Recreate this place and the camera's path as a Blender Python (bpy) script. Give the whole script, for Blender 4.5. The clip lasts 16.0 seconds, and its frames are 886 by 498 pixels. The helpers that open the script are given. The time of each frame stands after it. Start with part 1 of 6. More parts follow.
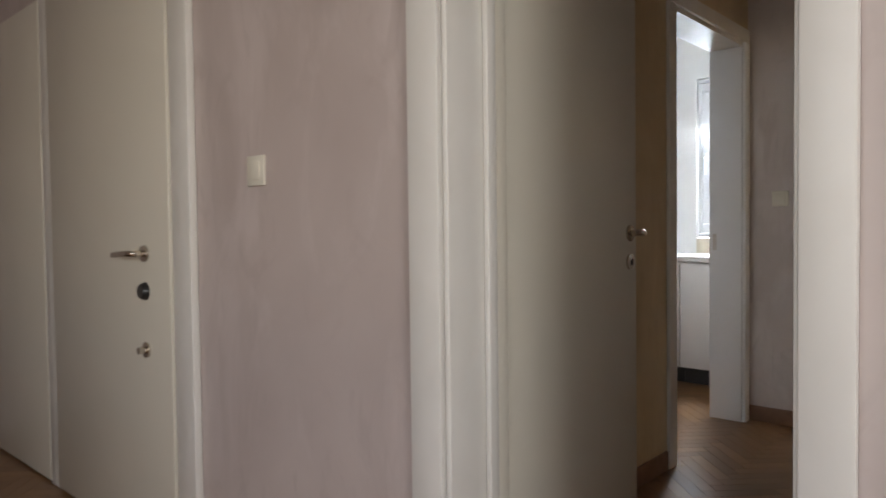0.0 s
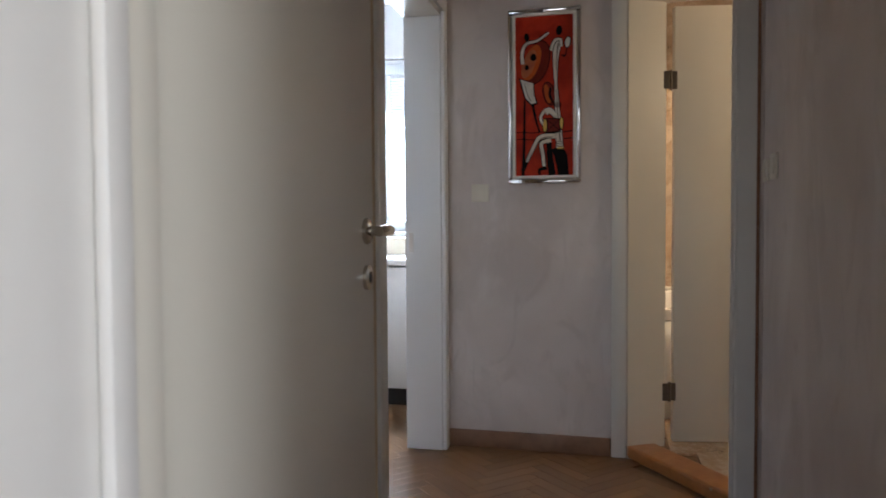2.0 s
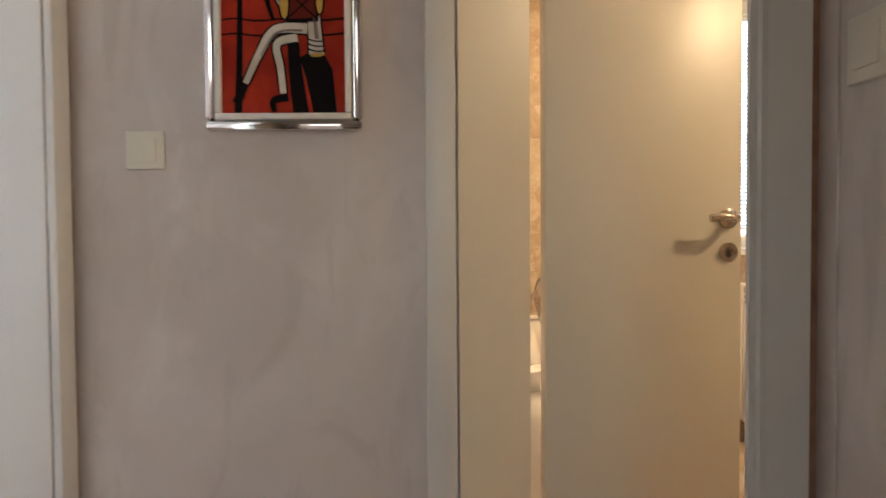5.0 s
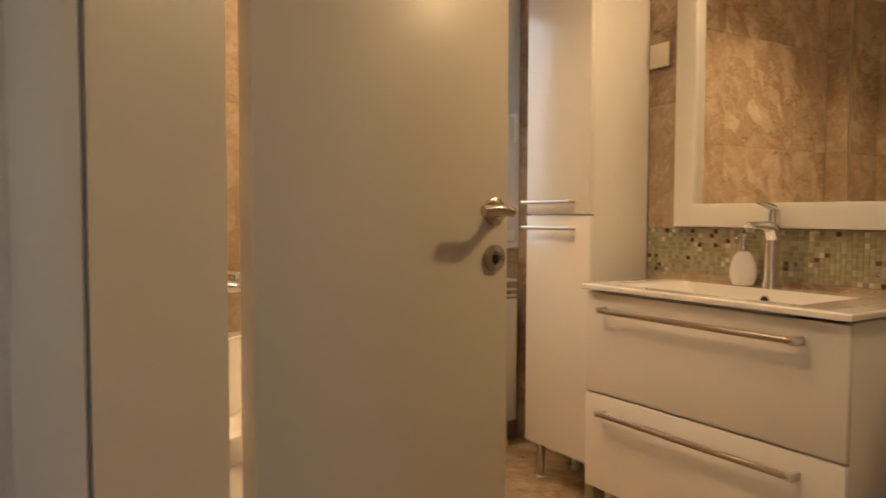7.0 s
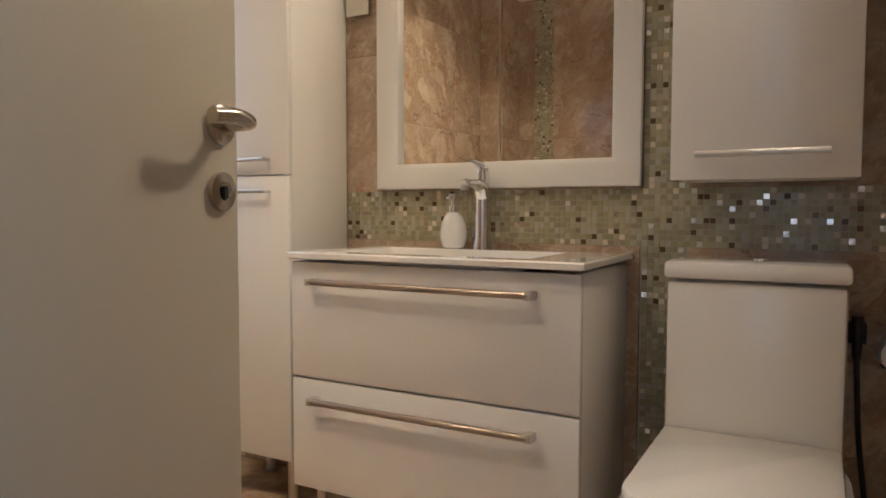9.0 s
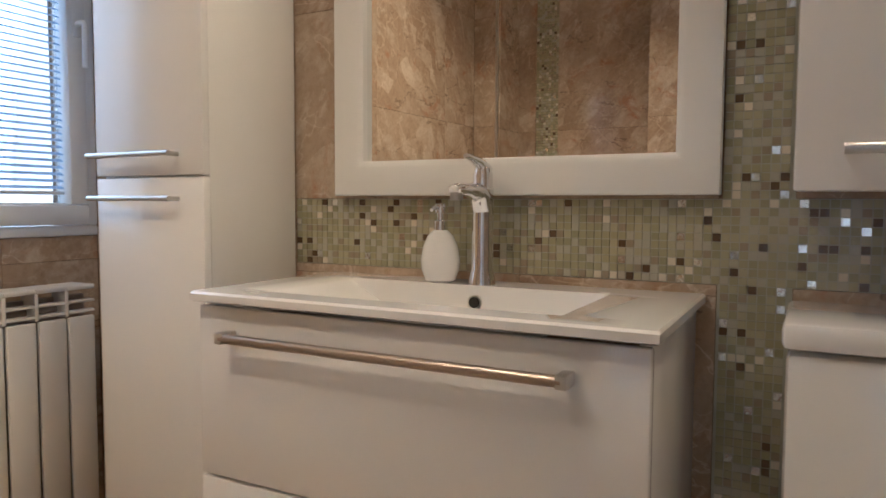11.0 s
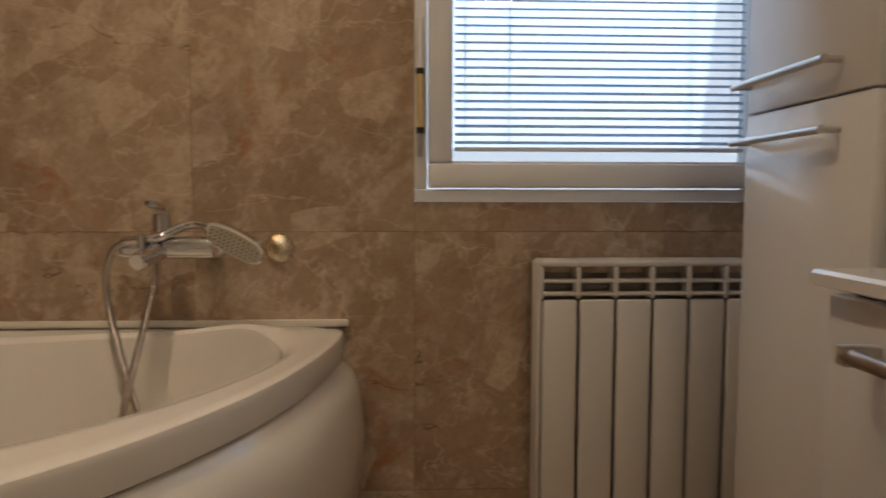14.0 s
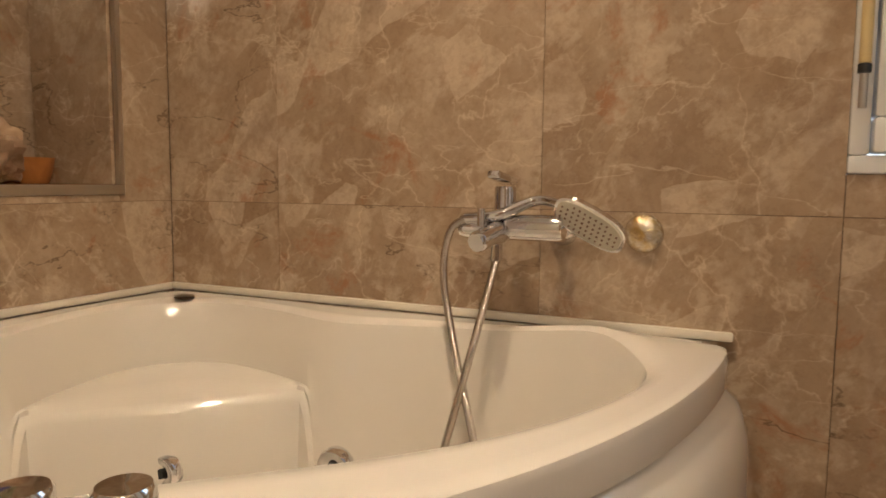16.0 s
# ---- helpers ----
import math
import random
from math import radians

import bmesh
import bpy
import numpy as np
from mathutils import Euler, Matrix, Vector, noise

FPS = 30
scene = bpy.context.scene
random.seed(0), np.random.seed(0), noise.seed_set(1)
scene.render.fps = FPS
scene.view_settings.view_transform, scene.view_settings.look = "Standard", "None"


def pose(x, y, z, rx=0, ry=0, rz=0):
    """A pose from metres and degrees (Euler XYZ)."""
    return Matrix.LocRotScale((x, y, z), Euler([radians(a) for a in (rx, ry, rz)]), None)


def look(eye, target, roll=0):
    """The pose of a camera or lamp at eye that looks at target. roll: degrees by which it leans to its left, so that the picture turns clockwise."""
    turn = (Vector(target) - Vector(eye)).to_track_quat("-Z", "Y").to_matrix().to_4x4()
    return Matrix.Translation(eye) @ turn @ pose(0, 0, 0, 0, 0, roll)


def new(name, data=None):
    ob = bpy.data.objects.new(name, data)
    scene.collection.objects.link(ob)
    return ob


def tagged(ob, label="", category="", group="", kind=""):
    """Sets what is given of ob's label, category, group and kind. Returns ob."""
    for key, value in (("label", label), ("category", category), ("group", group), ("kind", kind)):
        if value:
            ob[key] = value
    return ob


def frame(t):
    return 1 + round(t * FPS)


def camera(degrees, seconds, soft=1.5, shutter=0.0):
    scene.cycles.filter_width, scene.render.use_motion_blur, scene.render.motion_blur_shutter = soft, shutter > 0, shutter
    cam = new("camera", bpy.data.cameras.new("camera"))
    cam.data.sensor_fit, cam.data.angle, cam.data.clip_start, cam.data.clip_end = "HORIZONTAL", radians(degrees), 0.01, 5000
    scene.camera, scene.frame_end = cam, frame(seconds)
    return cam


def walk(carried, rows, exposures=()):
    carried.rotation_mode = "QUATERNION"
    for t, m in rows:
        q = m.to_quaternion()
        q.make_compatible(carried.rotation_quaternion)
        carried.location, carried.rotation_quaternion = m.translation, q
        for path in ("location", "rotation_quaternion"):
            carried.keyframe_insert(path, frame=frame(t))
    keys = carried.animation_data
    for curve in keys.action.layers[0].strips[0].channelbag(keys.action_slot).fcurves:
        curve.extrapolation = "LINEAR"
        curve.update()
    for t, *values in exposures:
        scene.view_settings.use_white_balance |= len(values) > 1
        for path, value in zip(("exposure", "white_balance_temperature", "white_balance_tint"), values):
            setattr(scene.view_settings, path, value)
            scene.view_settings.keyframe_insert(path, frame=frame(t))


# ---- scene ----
# camera: seconds, eye, target, roll
PATH = [
    (0, (0.534, -3.922, 1.074), (-0.807, -2.44, 1.012), -0.7),
    (0.5, (0.373, -3.765, 1.082), (-0.8, -2.146, 1.014), -0.5),
    (1, (0.182, -3.603, 1.077), (-0.779, -1.85, 1.003), -0.0),
    (1.5, (0.029, -3.406, 1.083), (-0.654, -1.528, 1.01), 0.1),
    (2, (-0.018, -3.21, 1.063), (-0.482, -1.266, 0.99), -0.4),
    (2.5, (-0.051, -3.004, 1.047), (-0.352, -1.028, 0.974), -0.4),
    (3, (-0.09, -2.74, 1.071), (-0.262, -0.749, 1.001), -0.6),
    (3.2, (-0.095, -2.633, 1.073), (-0.224, -0.638, 1.001), -0.4),
    (5.3, (0.012, -1.354, 1.034), (0.133, 0.641, 0.972), -0.5),
    (5.5, (0.011, -1.271, 1.035), (0.222, 0.717, 0.97), -0.4),
    (6, (-0.002, -1.101, 1.048), (0.437, 0.848, 0.943), 0.4),
    (6.5, (-0.041, -0.959, 1.047), (0.754, 0.874, 0.952), 0.4),
    (7, (-0.012, -0.818, 1.044), (1.068, 0.863, 0.949), 0.2),
    (7.5, (0.036, -0.711, 1.024), (1.357, 0.788, 0.925), 0.4),
    (8, (0.051, -0.651, 0.982), (1.568, 0.648, 0.882), 0.2),
    (8.5, (0.057, -0.561, 0.946), (1.721, 0.543, 0.845), 0.1),
    (9, (0.105, -0.487, 0.947), (1.858, 0.47, 0.836), 0.1),
    (11.5, (0.788, -0.140, 0.999), (2.552, 0.792, 0.872), 0.3),
    (12, (0.905, -0.069, 1.000), (2.541, 1.077, 0.879), 0.4),
    (12.5, (0.976, -0.020, 0.967), (2.342, 1.436, 0.836), 0.1),
    (13, (1.044, 0.002, 0.931), (2.044, 1.728, 0.796), 0.0),
    (13.5, (1.093, 0.035, 0.920), (1.645, 1.953, 0.770), -0.3),
    (14, (1.085, 0.038, 0.914), (1.180, 2.03, 0.762), 0.1),
    (14.5, (1.036, 0.104, 0.904), (0.801, 2.082, 0.734), 0.7),
    (15, (0.953, 0.21, 0.903), (0.543, 2.157, 0.695), 0.6),
    (15.5, (0.965, 0.3, 0.902), (0.315, 2.18, 0.691), 0.4),
    (16, (0.984, 0.355, 0.884), (0.145, 2.16, 0.691), 0.5),
]
cam = camera(65.2, 16.0, soft=1.6, shutter=0.3)
walk(cam, [(t, look(e, g, r)) for t, e, g, r in PATH], exposures=[
    (0, 0.05, 7000, 12), (1.5, 0.1, 6200, 10), (2.2, 0.8, 6200, 11), (3.2, 1.25, 6500, 11), (5.5, 1.0, 7700, 13), (6.5, 0.65, 8800, 16), (7.5, 0.5, 7600, 13), (9, 0.55, 5700, 10),
    (11.5, 0.5, 5400, 10), (12.5, 0.0, 5500, 9), (13.5, -0.65, 5800, 11), (14.2, -0.6, 6300, 12), (15, -0.05, 6900, 12), (16, 0.22, 6300, 12)])

# plan (metres)
E_X, N_Y, W_X, S_Y = 1.94, 1.60, -0.32, -0.74      # bathroom walls
ZB, CEIL = 0.05, 2.50                              # bathroom floor, ceilings
HALL_W, HALL_E = -0.77, 0.49
DOOR_Y0, DOOR_Y1 = -2.85, -2.66                    # wall between entry and hallway

# ---------------------------------------------------------------- light
world = bpy.data.worlds.new("sky")
scene.world = world
world.use_nodes = True
wn = world.node_tree
sky = wn.nodes.new("ShaderNodeTexSky")
sky.sky_type, sky.sun_disc = "NISHITA", False
sky.sun_elevation, sky.sun_rotation = radians(40), radians(140)
wn.links.new(sky.outputs[0], wn.nodes["Background"].inputs[0])
wn.nodes["Background"].inputs[1].default_value = 0.15
sun = new("sun", bpy.data.lights.new("sun", "SUN"))
sun.data.energy, sun.data.angle, sun.data.color = 2.0, radians(0.5), (1, 0.95, 0.88)
sun.matrix_world = look((3, -6, 7), (0, 0, 0))


def area_lamp(name, eye, target, w, h, power, color, spread=180):
    d = bpy.data.lights.new(name, "AREA")
    d.shape, d.size, d.size_y, d.energy, d.color, d.spread = "RECTANGLE", w, h, power, color, radians(spread)
    ob = new(name, d)
    ob.matrix_world = look(eye, target)
    return ob


WARM, DAY = (1.0, 0.76, 0.49), (0.72, 0.85, 1.0)
SPOTS = ((0.95, 0.48, 2.6), (0.50, 0.98, 7.4))      # recessed ceiling spots: x, y, watts
for sx, sy, sw in SPOTS:
    area_lamp("bath_spot_glow", (sx, sy, 2.482), (sx, sy, 0), 0.09, 0.09, sw, WARM, 115)
area_lamp("cabinet_light_glow", (1.642, -0.39, 1.945), (1.2, 0.9, 1.6), 0.46, 0.07, 8.5, WARM)
area_lamp("bath_window_daylight", (1.52, 1.80, 1.5), (1.52, 0.5, 1.2), 0.70, 0.95, 2.8, (0.52, 0.73, 1.0))
area_lamp("kitchen_window_daylight", (-1.15, 1.30, 1.55), (-1.1, 0, 1.0), 0.75, 1.1, 135, DAY)
# added fill lamps for the entry, in two unseen openings
area_lamp("entry_east_fill", (3.30, -4.60, 1.5), (-0.45, -2.4, 1.1), 1.1, 1.2, 46, (0.90, 0.95, 1.0))
area_lamp("entry_south_fill", (0.3, -5.32, 1.5), (-0.3, -2.4, 1.2), 2.3, 1.1, 15, (0.88, 0.94, 1.0))

# ---------------------------------------------------------------- materials


def material(name, color, rough=0.5, metal=0.0, spec=0.5, var=None, scale=8.0, amount=0.5,
             bump=0.0, bump_scale=40.0, island=False, coat=0.0, fine=0.0):
    """Principled material; var: second colour mixed in by noise at two scales."""
    m = bpy.data.materials.new(name)
    m.use_nodes = True
    nt = m.node_tree
    b = nt.nodes["Principled BSDF"]
    b.inputs["Base Color"].default_value = (*color, 1)
    b.inputs["Roughness"].default_value = rough
    b.inputs["Metallic"].default_value = metal
    b.inputs["Specular IOR Level"].default_value = spec
    b.inputs["Coat Weight"].default_value = coat
    tc = nt.nodes.new("ShaderNodeTexCoord")
    if var:
        n1 = nt.nodes.new("ShaderNodeTexNoise")
        n1.inputs["Scale"].default_value, n1.inputs["Detail"].default_value = scale, 6
        n1.inputs["Distortion"].default_value = 0.6
        nt.links.new(tc.outputs["Object"], n1.inputs["Vector"])
        ramp = nt.nodes.new("ShaderNodeMapRange")
        ramp.inputs[1].default_value, ramp.inputs[2].default_value = 0.35, 0.68
        ramp.inputs[4].default_value = amount
        nt.links.new(n1.outputs["Fac"], ramp.inputs[0])
        mix = nt.nodes.new("ShaderNodeMix")
        mix.data_type = "RGBA"
        mix.inputs[6].default_value, mix.inputs[7].default_value = (*color, 1), (*var, 1)
        nt.links.new(ramp.outputs[0], mix.inputs[0])
        nt.links.new(mix.outputs[2], b.inputs["Base Color"])
        r2 = nt.nodes.new("ShaderNodeMapRange")
        r2.inputs[3].default_value, r2.inputs[4].default_value = max(rough - 0.06, 0.02), rough + 0.08
        nt.links.new(n1.outputs["Fac"], r2.inputs[0])
        nt.links.new(r2.outputs[0], b.inputs["Roughness"])
    if bump:
        n2 = nt.nodes.new("ShaderNodeTexNoise")
        n2.inputs["Scale"].default_value, n2.inputs["Detail"].default_value = bump_scale, 4
        nt.links.new(tc.outputs["Object"], n2.inputs["Vector"])
        bp = nt.nodes.new("ShaderNodeBump")
        bp.inputs["Strength"].default_value, bp.inputs["Distance"].default_value = bump, 0.004
        nt.links.new(n2.outputs["Fac"], bp.inputs["Height"])
        nt.links.new(bp.outputs[0], b.inputs["Normal"])
    return m


def marble(name, dark, mid, light, rough=0.085, turn=0.6):
    """Brown marbled porcelain: clouds, slanted pale slashes and thin rusty veins, shifted tile by tile."""
    m = bpy.data.materials.new(name)
    m.use_nodes = True
    nt = m.node_tree
    b = nt.nodes["Principled BSDF"]
    b.inputs["Roughness"].default_value = rough
    geo, oi = nt.nodes.new("ShaderNodeNewGeometry"), nt.nodes.new("ShaderNodeObjectInfo")
    comb = nt.nodes.new("ShaderNodeVectorMath")
    comb.operation = "MULTIPLY_ADD"
    comb.inputs[1].default_value = (7, 5, 3)
    cx = nt.nodes.new("ShaderNodeCombineXYZ")
    for i in range(3):
        nt.links.new(oi.outputs["Random"], cx.inputs[i])
    nt.links.new(cx.outputs[0], comb.inputs[0])
    nt.links.new(geo.outputs["Position"], comb.inputs[2])

    def turned(stretch, rot):
        mp = nt.nodes.new("ShaderNodeMapping")
        mp.vector_type = "TEXTURE"
        mp.inputs["Scale"].default_value = tuple(1 / s for s in stretch)
        mp.inputs["Rotation"].default_value = (rot, rot, 0)
        return mp

    def noise_tex(scale, detail, distort, stretch=(1, 1, 1), rot=0.0, rough=0.6):
        mp = turned(stretch, rot)
        nt.links.new(comb.outputs[0], mp.inputs[0])
        n = nt.nodes.new("ShaderNodeTexNoise")
        n.inputs["Scale"].default_value, n.inputs["Detail"].default_value = scale, detail
        n.inputs["Distortion"].default_value, n.inputs["Roughness"].default_value = distort, rough
        nt.links.new(mp.outputs[0], n.inputs["Vector"])
        return n.outputs["Fac"]

    def ramp_of(fac, stops):
        r = nt.nodes.new("ShaderNodeValToRGB")
        while len(r.color_ramp.elements) < len(stops):
            r.color_ramp.elements.new(0.5)
        for el, (p, c) in zip(r.color_ramp.elements, stops):
            el.position, el.color = p, (*c, 1)
        nt.links.new(fac, r.inputs[0])
        return r.outputs[0]

    def mix_of(fac, a, c):
        x = nt.nodes.new("ShaderNodeMix")
        x.data_type = "RGBA"
        nt.links.new(fac, x.inputs[0])
        nt.links.new(a, x.inputs[6])
        if isinstance(c, tuple):
            x.inputs[7].default_value = (*c, 1)
        else:
            nt.links.new(c, x.inputs[7])
        return x.outputs[2]

    def voro(scale, feature, stretch, rot, warp):
        mp = turned(stretch, rot)
        wz = nt.nodes.new("ShaderNodeTexNoise")
        wz.inputs["Scale"].default_value, wz.inputs["Detail"].default_value = 3.5, 8
        nt.links.new(comb.outputs[0], wz.inputs["Vector"])
        ad = nt.nodes.new("ShaderNodeVectorMath")
        ad.operation = "MULTIPLY_ADD"
        ad.inputs[1].default_value = (warp, warp, warp)
        nt.links.new(wz.outputs["Color"], ad.inputs[0])
        nt.links.new(comb.outputs[0], ad.inputs[2])
        nt.links.new(ad.outputs[0], mp.inputs[0])
        v = nt.nodes.new("ShaderNodeTexVoronoi")
        v.feature = feature
        v.inputs["Scale"].default_value = scale
        nt.links.new(mp.outputs[0], v.inputs["Vector"])
        return v

    K = (0, 0, 0)
    pale = tuple(min(1, c_ * 1.05) for c_ in light)
    dm, ml = tuple(0.55 * x_ + 0.45 * y_ for x_, y_ in zip(dark, mid)), tuple(0.5 * x_ + 0.5 * y_ for x_, y_ in zip(mid, light))
    base = ramp_of(noise_tex(2.2, 14, 0.5, rough=0.66), [(0.30, dm), (0.46, mid), (0.66, ml)])
    cell = nt.nodes.new("ShaderNodeSeparateColor")
    nt.links.new(voro(4.2, "F1", (1.5, 1.5, 0.6), turn, 0.34).outputs["Color"], cell.inputs[0])
    shard = ramp_of(cell.outputs[0], [(0.0, (0.22,) * 3), (0.30, K), (0.66, K), (1.0, (0.30,) * 3)])
    tone = ramp_of(cell.outputs[0], [(0.45, dm), (0.55, ml)])
    col = mix_of(shard, base, tone)
    broken = noise_tex(7.0, 10, 0.3, rough=0.7)

    def times(a, c):
        x = nt.nodes.new("ShaderNodeMath")
        x.operation = "MULTIPLY"
        nt.links.new(a, x.inputs[0])
        nt.links.new(c, x.inputs[1])
        return x.outputs[0]

    gaps = ramp_of(broken, [(0.38, (0.15,) * 3), (0.52, (1,) * 3)])
    streak = ramp_of(noise_tex(3.6, 12, 0.3, (2.4, 2.4, 0.5), turn, 0.64), [(0.53, K), (0.56, (0.55,) * 3), (0.68, (0.8,) * 3)])
    col = mix_of(times(streak, gaps), col, light)
    small = nt.nodes.new("ShaderNodeSeparateColor")
    nt.links.new(voro(3.4, "F1", (3.0, 3.0, 0.55), turn * 1.15, 0.10).outputs["Color"], small.inputs[0])
    fleck = ramp_of(small.outputs[1], [(0.80, K), (0.81, (0.45,) * 3), (1.0, (0.85,) * 3)])
    col = mix_of(times(fleck, gaps), col, pale)
    shade = ramp_of(noise_tex(4.6, 14, 0.3, (1.4, 1.4, 0.7), turn * 0.7, 0.68), [(0.34, (0.40,) * 3), (0.46, K)])
    col = mix_of(shade, col, dark)
    mott = ramp_of(noise_tex(19, 10, 0.4, rough=0.72), [(0.38, (0.20,) * 3), (0.50, K)])
    col = mix_of(mott, col, dm)
    lit = ramp_of(noise_tex(15, 10, 0.3, (1.8, 1.8, 0.7), turn, 0.7), [(0.53, K), (0.66, (0.5,) * 3)])
    col = mix_of(lit, col, light)
    speck = ramp_of(noise_tex(60, 6, 0.2, rough=0.7), [(0.40, (0.22,) * 3), (0.52, K)])
    col = mix_of(speck, col, dark)
    rust = ramp_of(noise_tex(6.0, 12, 0.5, rough=0.68), [(0.57, K), (0.67, (0.7,) * 3)])
    col = mix_of(rust, col, (0.36, 0.15, 0.07))
    for sc, stretch, rt, w, tint in ((1.9, (1.3, 1.3, 0.7), -turn, 0.004, 1.25), (3.1, (1.8, 1.8, 0.5), turn, 0.005, 1.15), (2.6, (0.6, 0.6, 1.6), 0.1, 0.004, 1.2)):
        vein = ramp_of(noise_tex(sc, 10, 0.08, stretch, rt, 0.5), [(0.5 - w, K), (0.5, (0.5,) * 3), (0.5 + w, K)])
        col = mix_of(times(vein, gaps), col, tuple(min(1, c_ * tint) for c_ in light))
    solid = ramp_of(broken, [(0.44, (1,) * 3), (0.54, K)])
    crack = ramp_of(noise_tex(1.6, 12, 0.2, (0.6, 0.6, 1.5), 0.1, 0.56), [(0.496, K), (0.4993, (0.9,) * 3), (0.5026, K)])
    col = mix_of(times(crack, solid), col, tuple(c_ * 0.4 for c_ in dark))
    nt.links.new(col, b.inputs["Base Color"])
    bp = nt.nodes.new("ShaderNodeBump")
    bp.inputs["Strength"].default_value, bp.inputs["Distance"].default_value = 0.05, 0.002
    nt.links.new(noise_tex(14, 4, 0), bp.inputs["Height"])
    nt.links.new(bp.outputs[0], b.inputs["Normal"])
    return m


def mosaic_material(name, by_object):
    """Small glass chips: mostly sage and beige, some dark, some shining like foil."""
    m = bpy.data.materials.new(name)
    m.use_nodes = True
    nt = m.node_tree
    b = nt.nodes["Principled BSDF"]
    src = nt.nodes.new("ShaderNodeObjectInfo").outputs["Random"] if by_object else \
        nt.nodes.new("ShaderNodeNewGeometry").outputs["Random Per Island"]
    r = nt.nodes.new("ShaderNodeValToRGB")
    r.color_ramp.interpolation = "CONSTANT"
    stops = [(0.0, (0.38, 0.35, 0.215)), (0.22, (0.44, 0.40, 0.26)), (0.44, (0.33, 0.315, 0.195)), (0.64, (0.46, 0.43, 0.33)),
             (0.80, (0.33, 0.275, 0.19)), (0.885, (0.11, 0.07, 0.038)), (0.925, (0.70, 0.63, 0.49)), (0.96, (0.85, 0.84, 0.78))]
    while len(r.color_ramp.elements) < len(stops):
        r.color_ramp.elements.new(0.5)
    for el, (p, c) in zip(r.color_ramp.elements, stops):
        el.position, el.color = p, (*c, 1)
    nt.links.new(src, r.inputs[0])
    nt.links.new(r.outputs[0], b.inputs["Base Color"])
    mt = nt.nodes.new("ShaderNodeMath")
    mt.operation = "GREATER_THAN"
    mt.inputs[1].default_value = 0.96
    nt.links.new(src, mt.inputs[0])
    nt.links.new(mt.outputs[0], b.inputs["Metallic"])
    b.inputs["Roughness"].default_value = 0.12
    nz = nt.nodes.new("ShaderNodeTexNoise")
    nz.inputs["Scale"].default_value = 90
    geo = nt.nodes.new("ShaderNodeNewGeometry")
    nt.links.new(geo.outputs["Position"], nz.inputs["Vector"])
    bp = nt.nodes.new("ShaderNodeBump")
    bp.inputs["Strength"].default_value, bp.inputs["Distance"].default_value = 0.25, 0.003
    nt.links.new(nz.outputs["Fac"], bp.inputs["Height"])
    nt.links.new(bp.outputs[0], b.inputs["Normal"])
    return m


def parquet_material(name):
    m = bpy.data.materials.new(name)
    m.use_nodes = True
    nt = m.node_tree
    b = nt.nodes["Principled BSDF"]
    b.inputs["Roughness"].default_value = 0.28
    oi, geo = nt.nodes.new("ShaderNodeObjectInfo"), nt.nodes.new("ShaderNodeTexCoord")
    geo2 = nt.nodes.new("ShaderNodeNewGeometry")
    add = nt.nodes.new("ShaderNodeMath")
    nt.links.new(oi.outputs["Random"], add.inputs[0])
    nt.links.new(geo2.outputs["Random Per Island"], add.inputs[1])
    fr = nt.nodes.new("ShaderNodeMath")
    fr.operation = "FRACT"
    nt.links.new(add.outputs[0], fr.inputs[0])
    mp = nt.nodes.new("ShaderNodeMapping")
    mp.inputs["Scale"].default_value = (2.5, 30, 30)
    nt.links.new(geo.outputs["Object"], mp.inputs[0])
    n = nt.nodes.new("ShaderNodeTexNoise")
    n.inputs["Scale"].default_value, n.inputs["Detail"].default_value = 2.5, 6
    nt.links.new(mp.outputs[0], n.inputs["Vector"])
    r = nt.nodes.new("ShaderNodeValToRGB")
    r.color_ramp.elements[0].color, r.color_ramp.elements[1].color = (0.13, 0.06, 0.025, 1), (0.30, 0.16, 0.07, 1)
    mx = nt.nodes.new("ShaderNodeMath")
    mx.operation = "MULTIPLY_ADD"
    mx.inputs[1].default_value = 0.45
    nt.links.new(n.outputs["Fac"], mx.inputs[0])
    m2 = nt.nodes.new("ShaderNodeMath")
    m2.operation = "MULTIPLY"
    m2.inputs[1].default_value = 0.6
    nt.links.new(fr.outputs[0], m2.inputs[0])
    nt.links.new(m2.outputs[0], mx.inputs[2])
    nt.links.new(mx.outputs[0], r.inputs[0])
    nt.links.new(r.outputs[0], b.inputs["Base Color"])
    return m


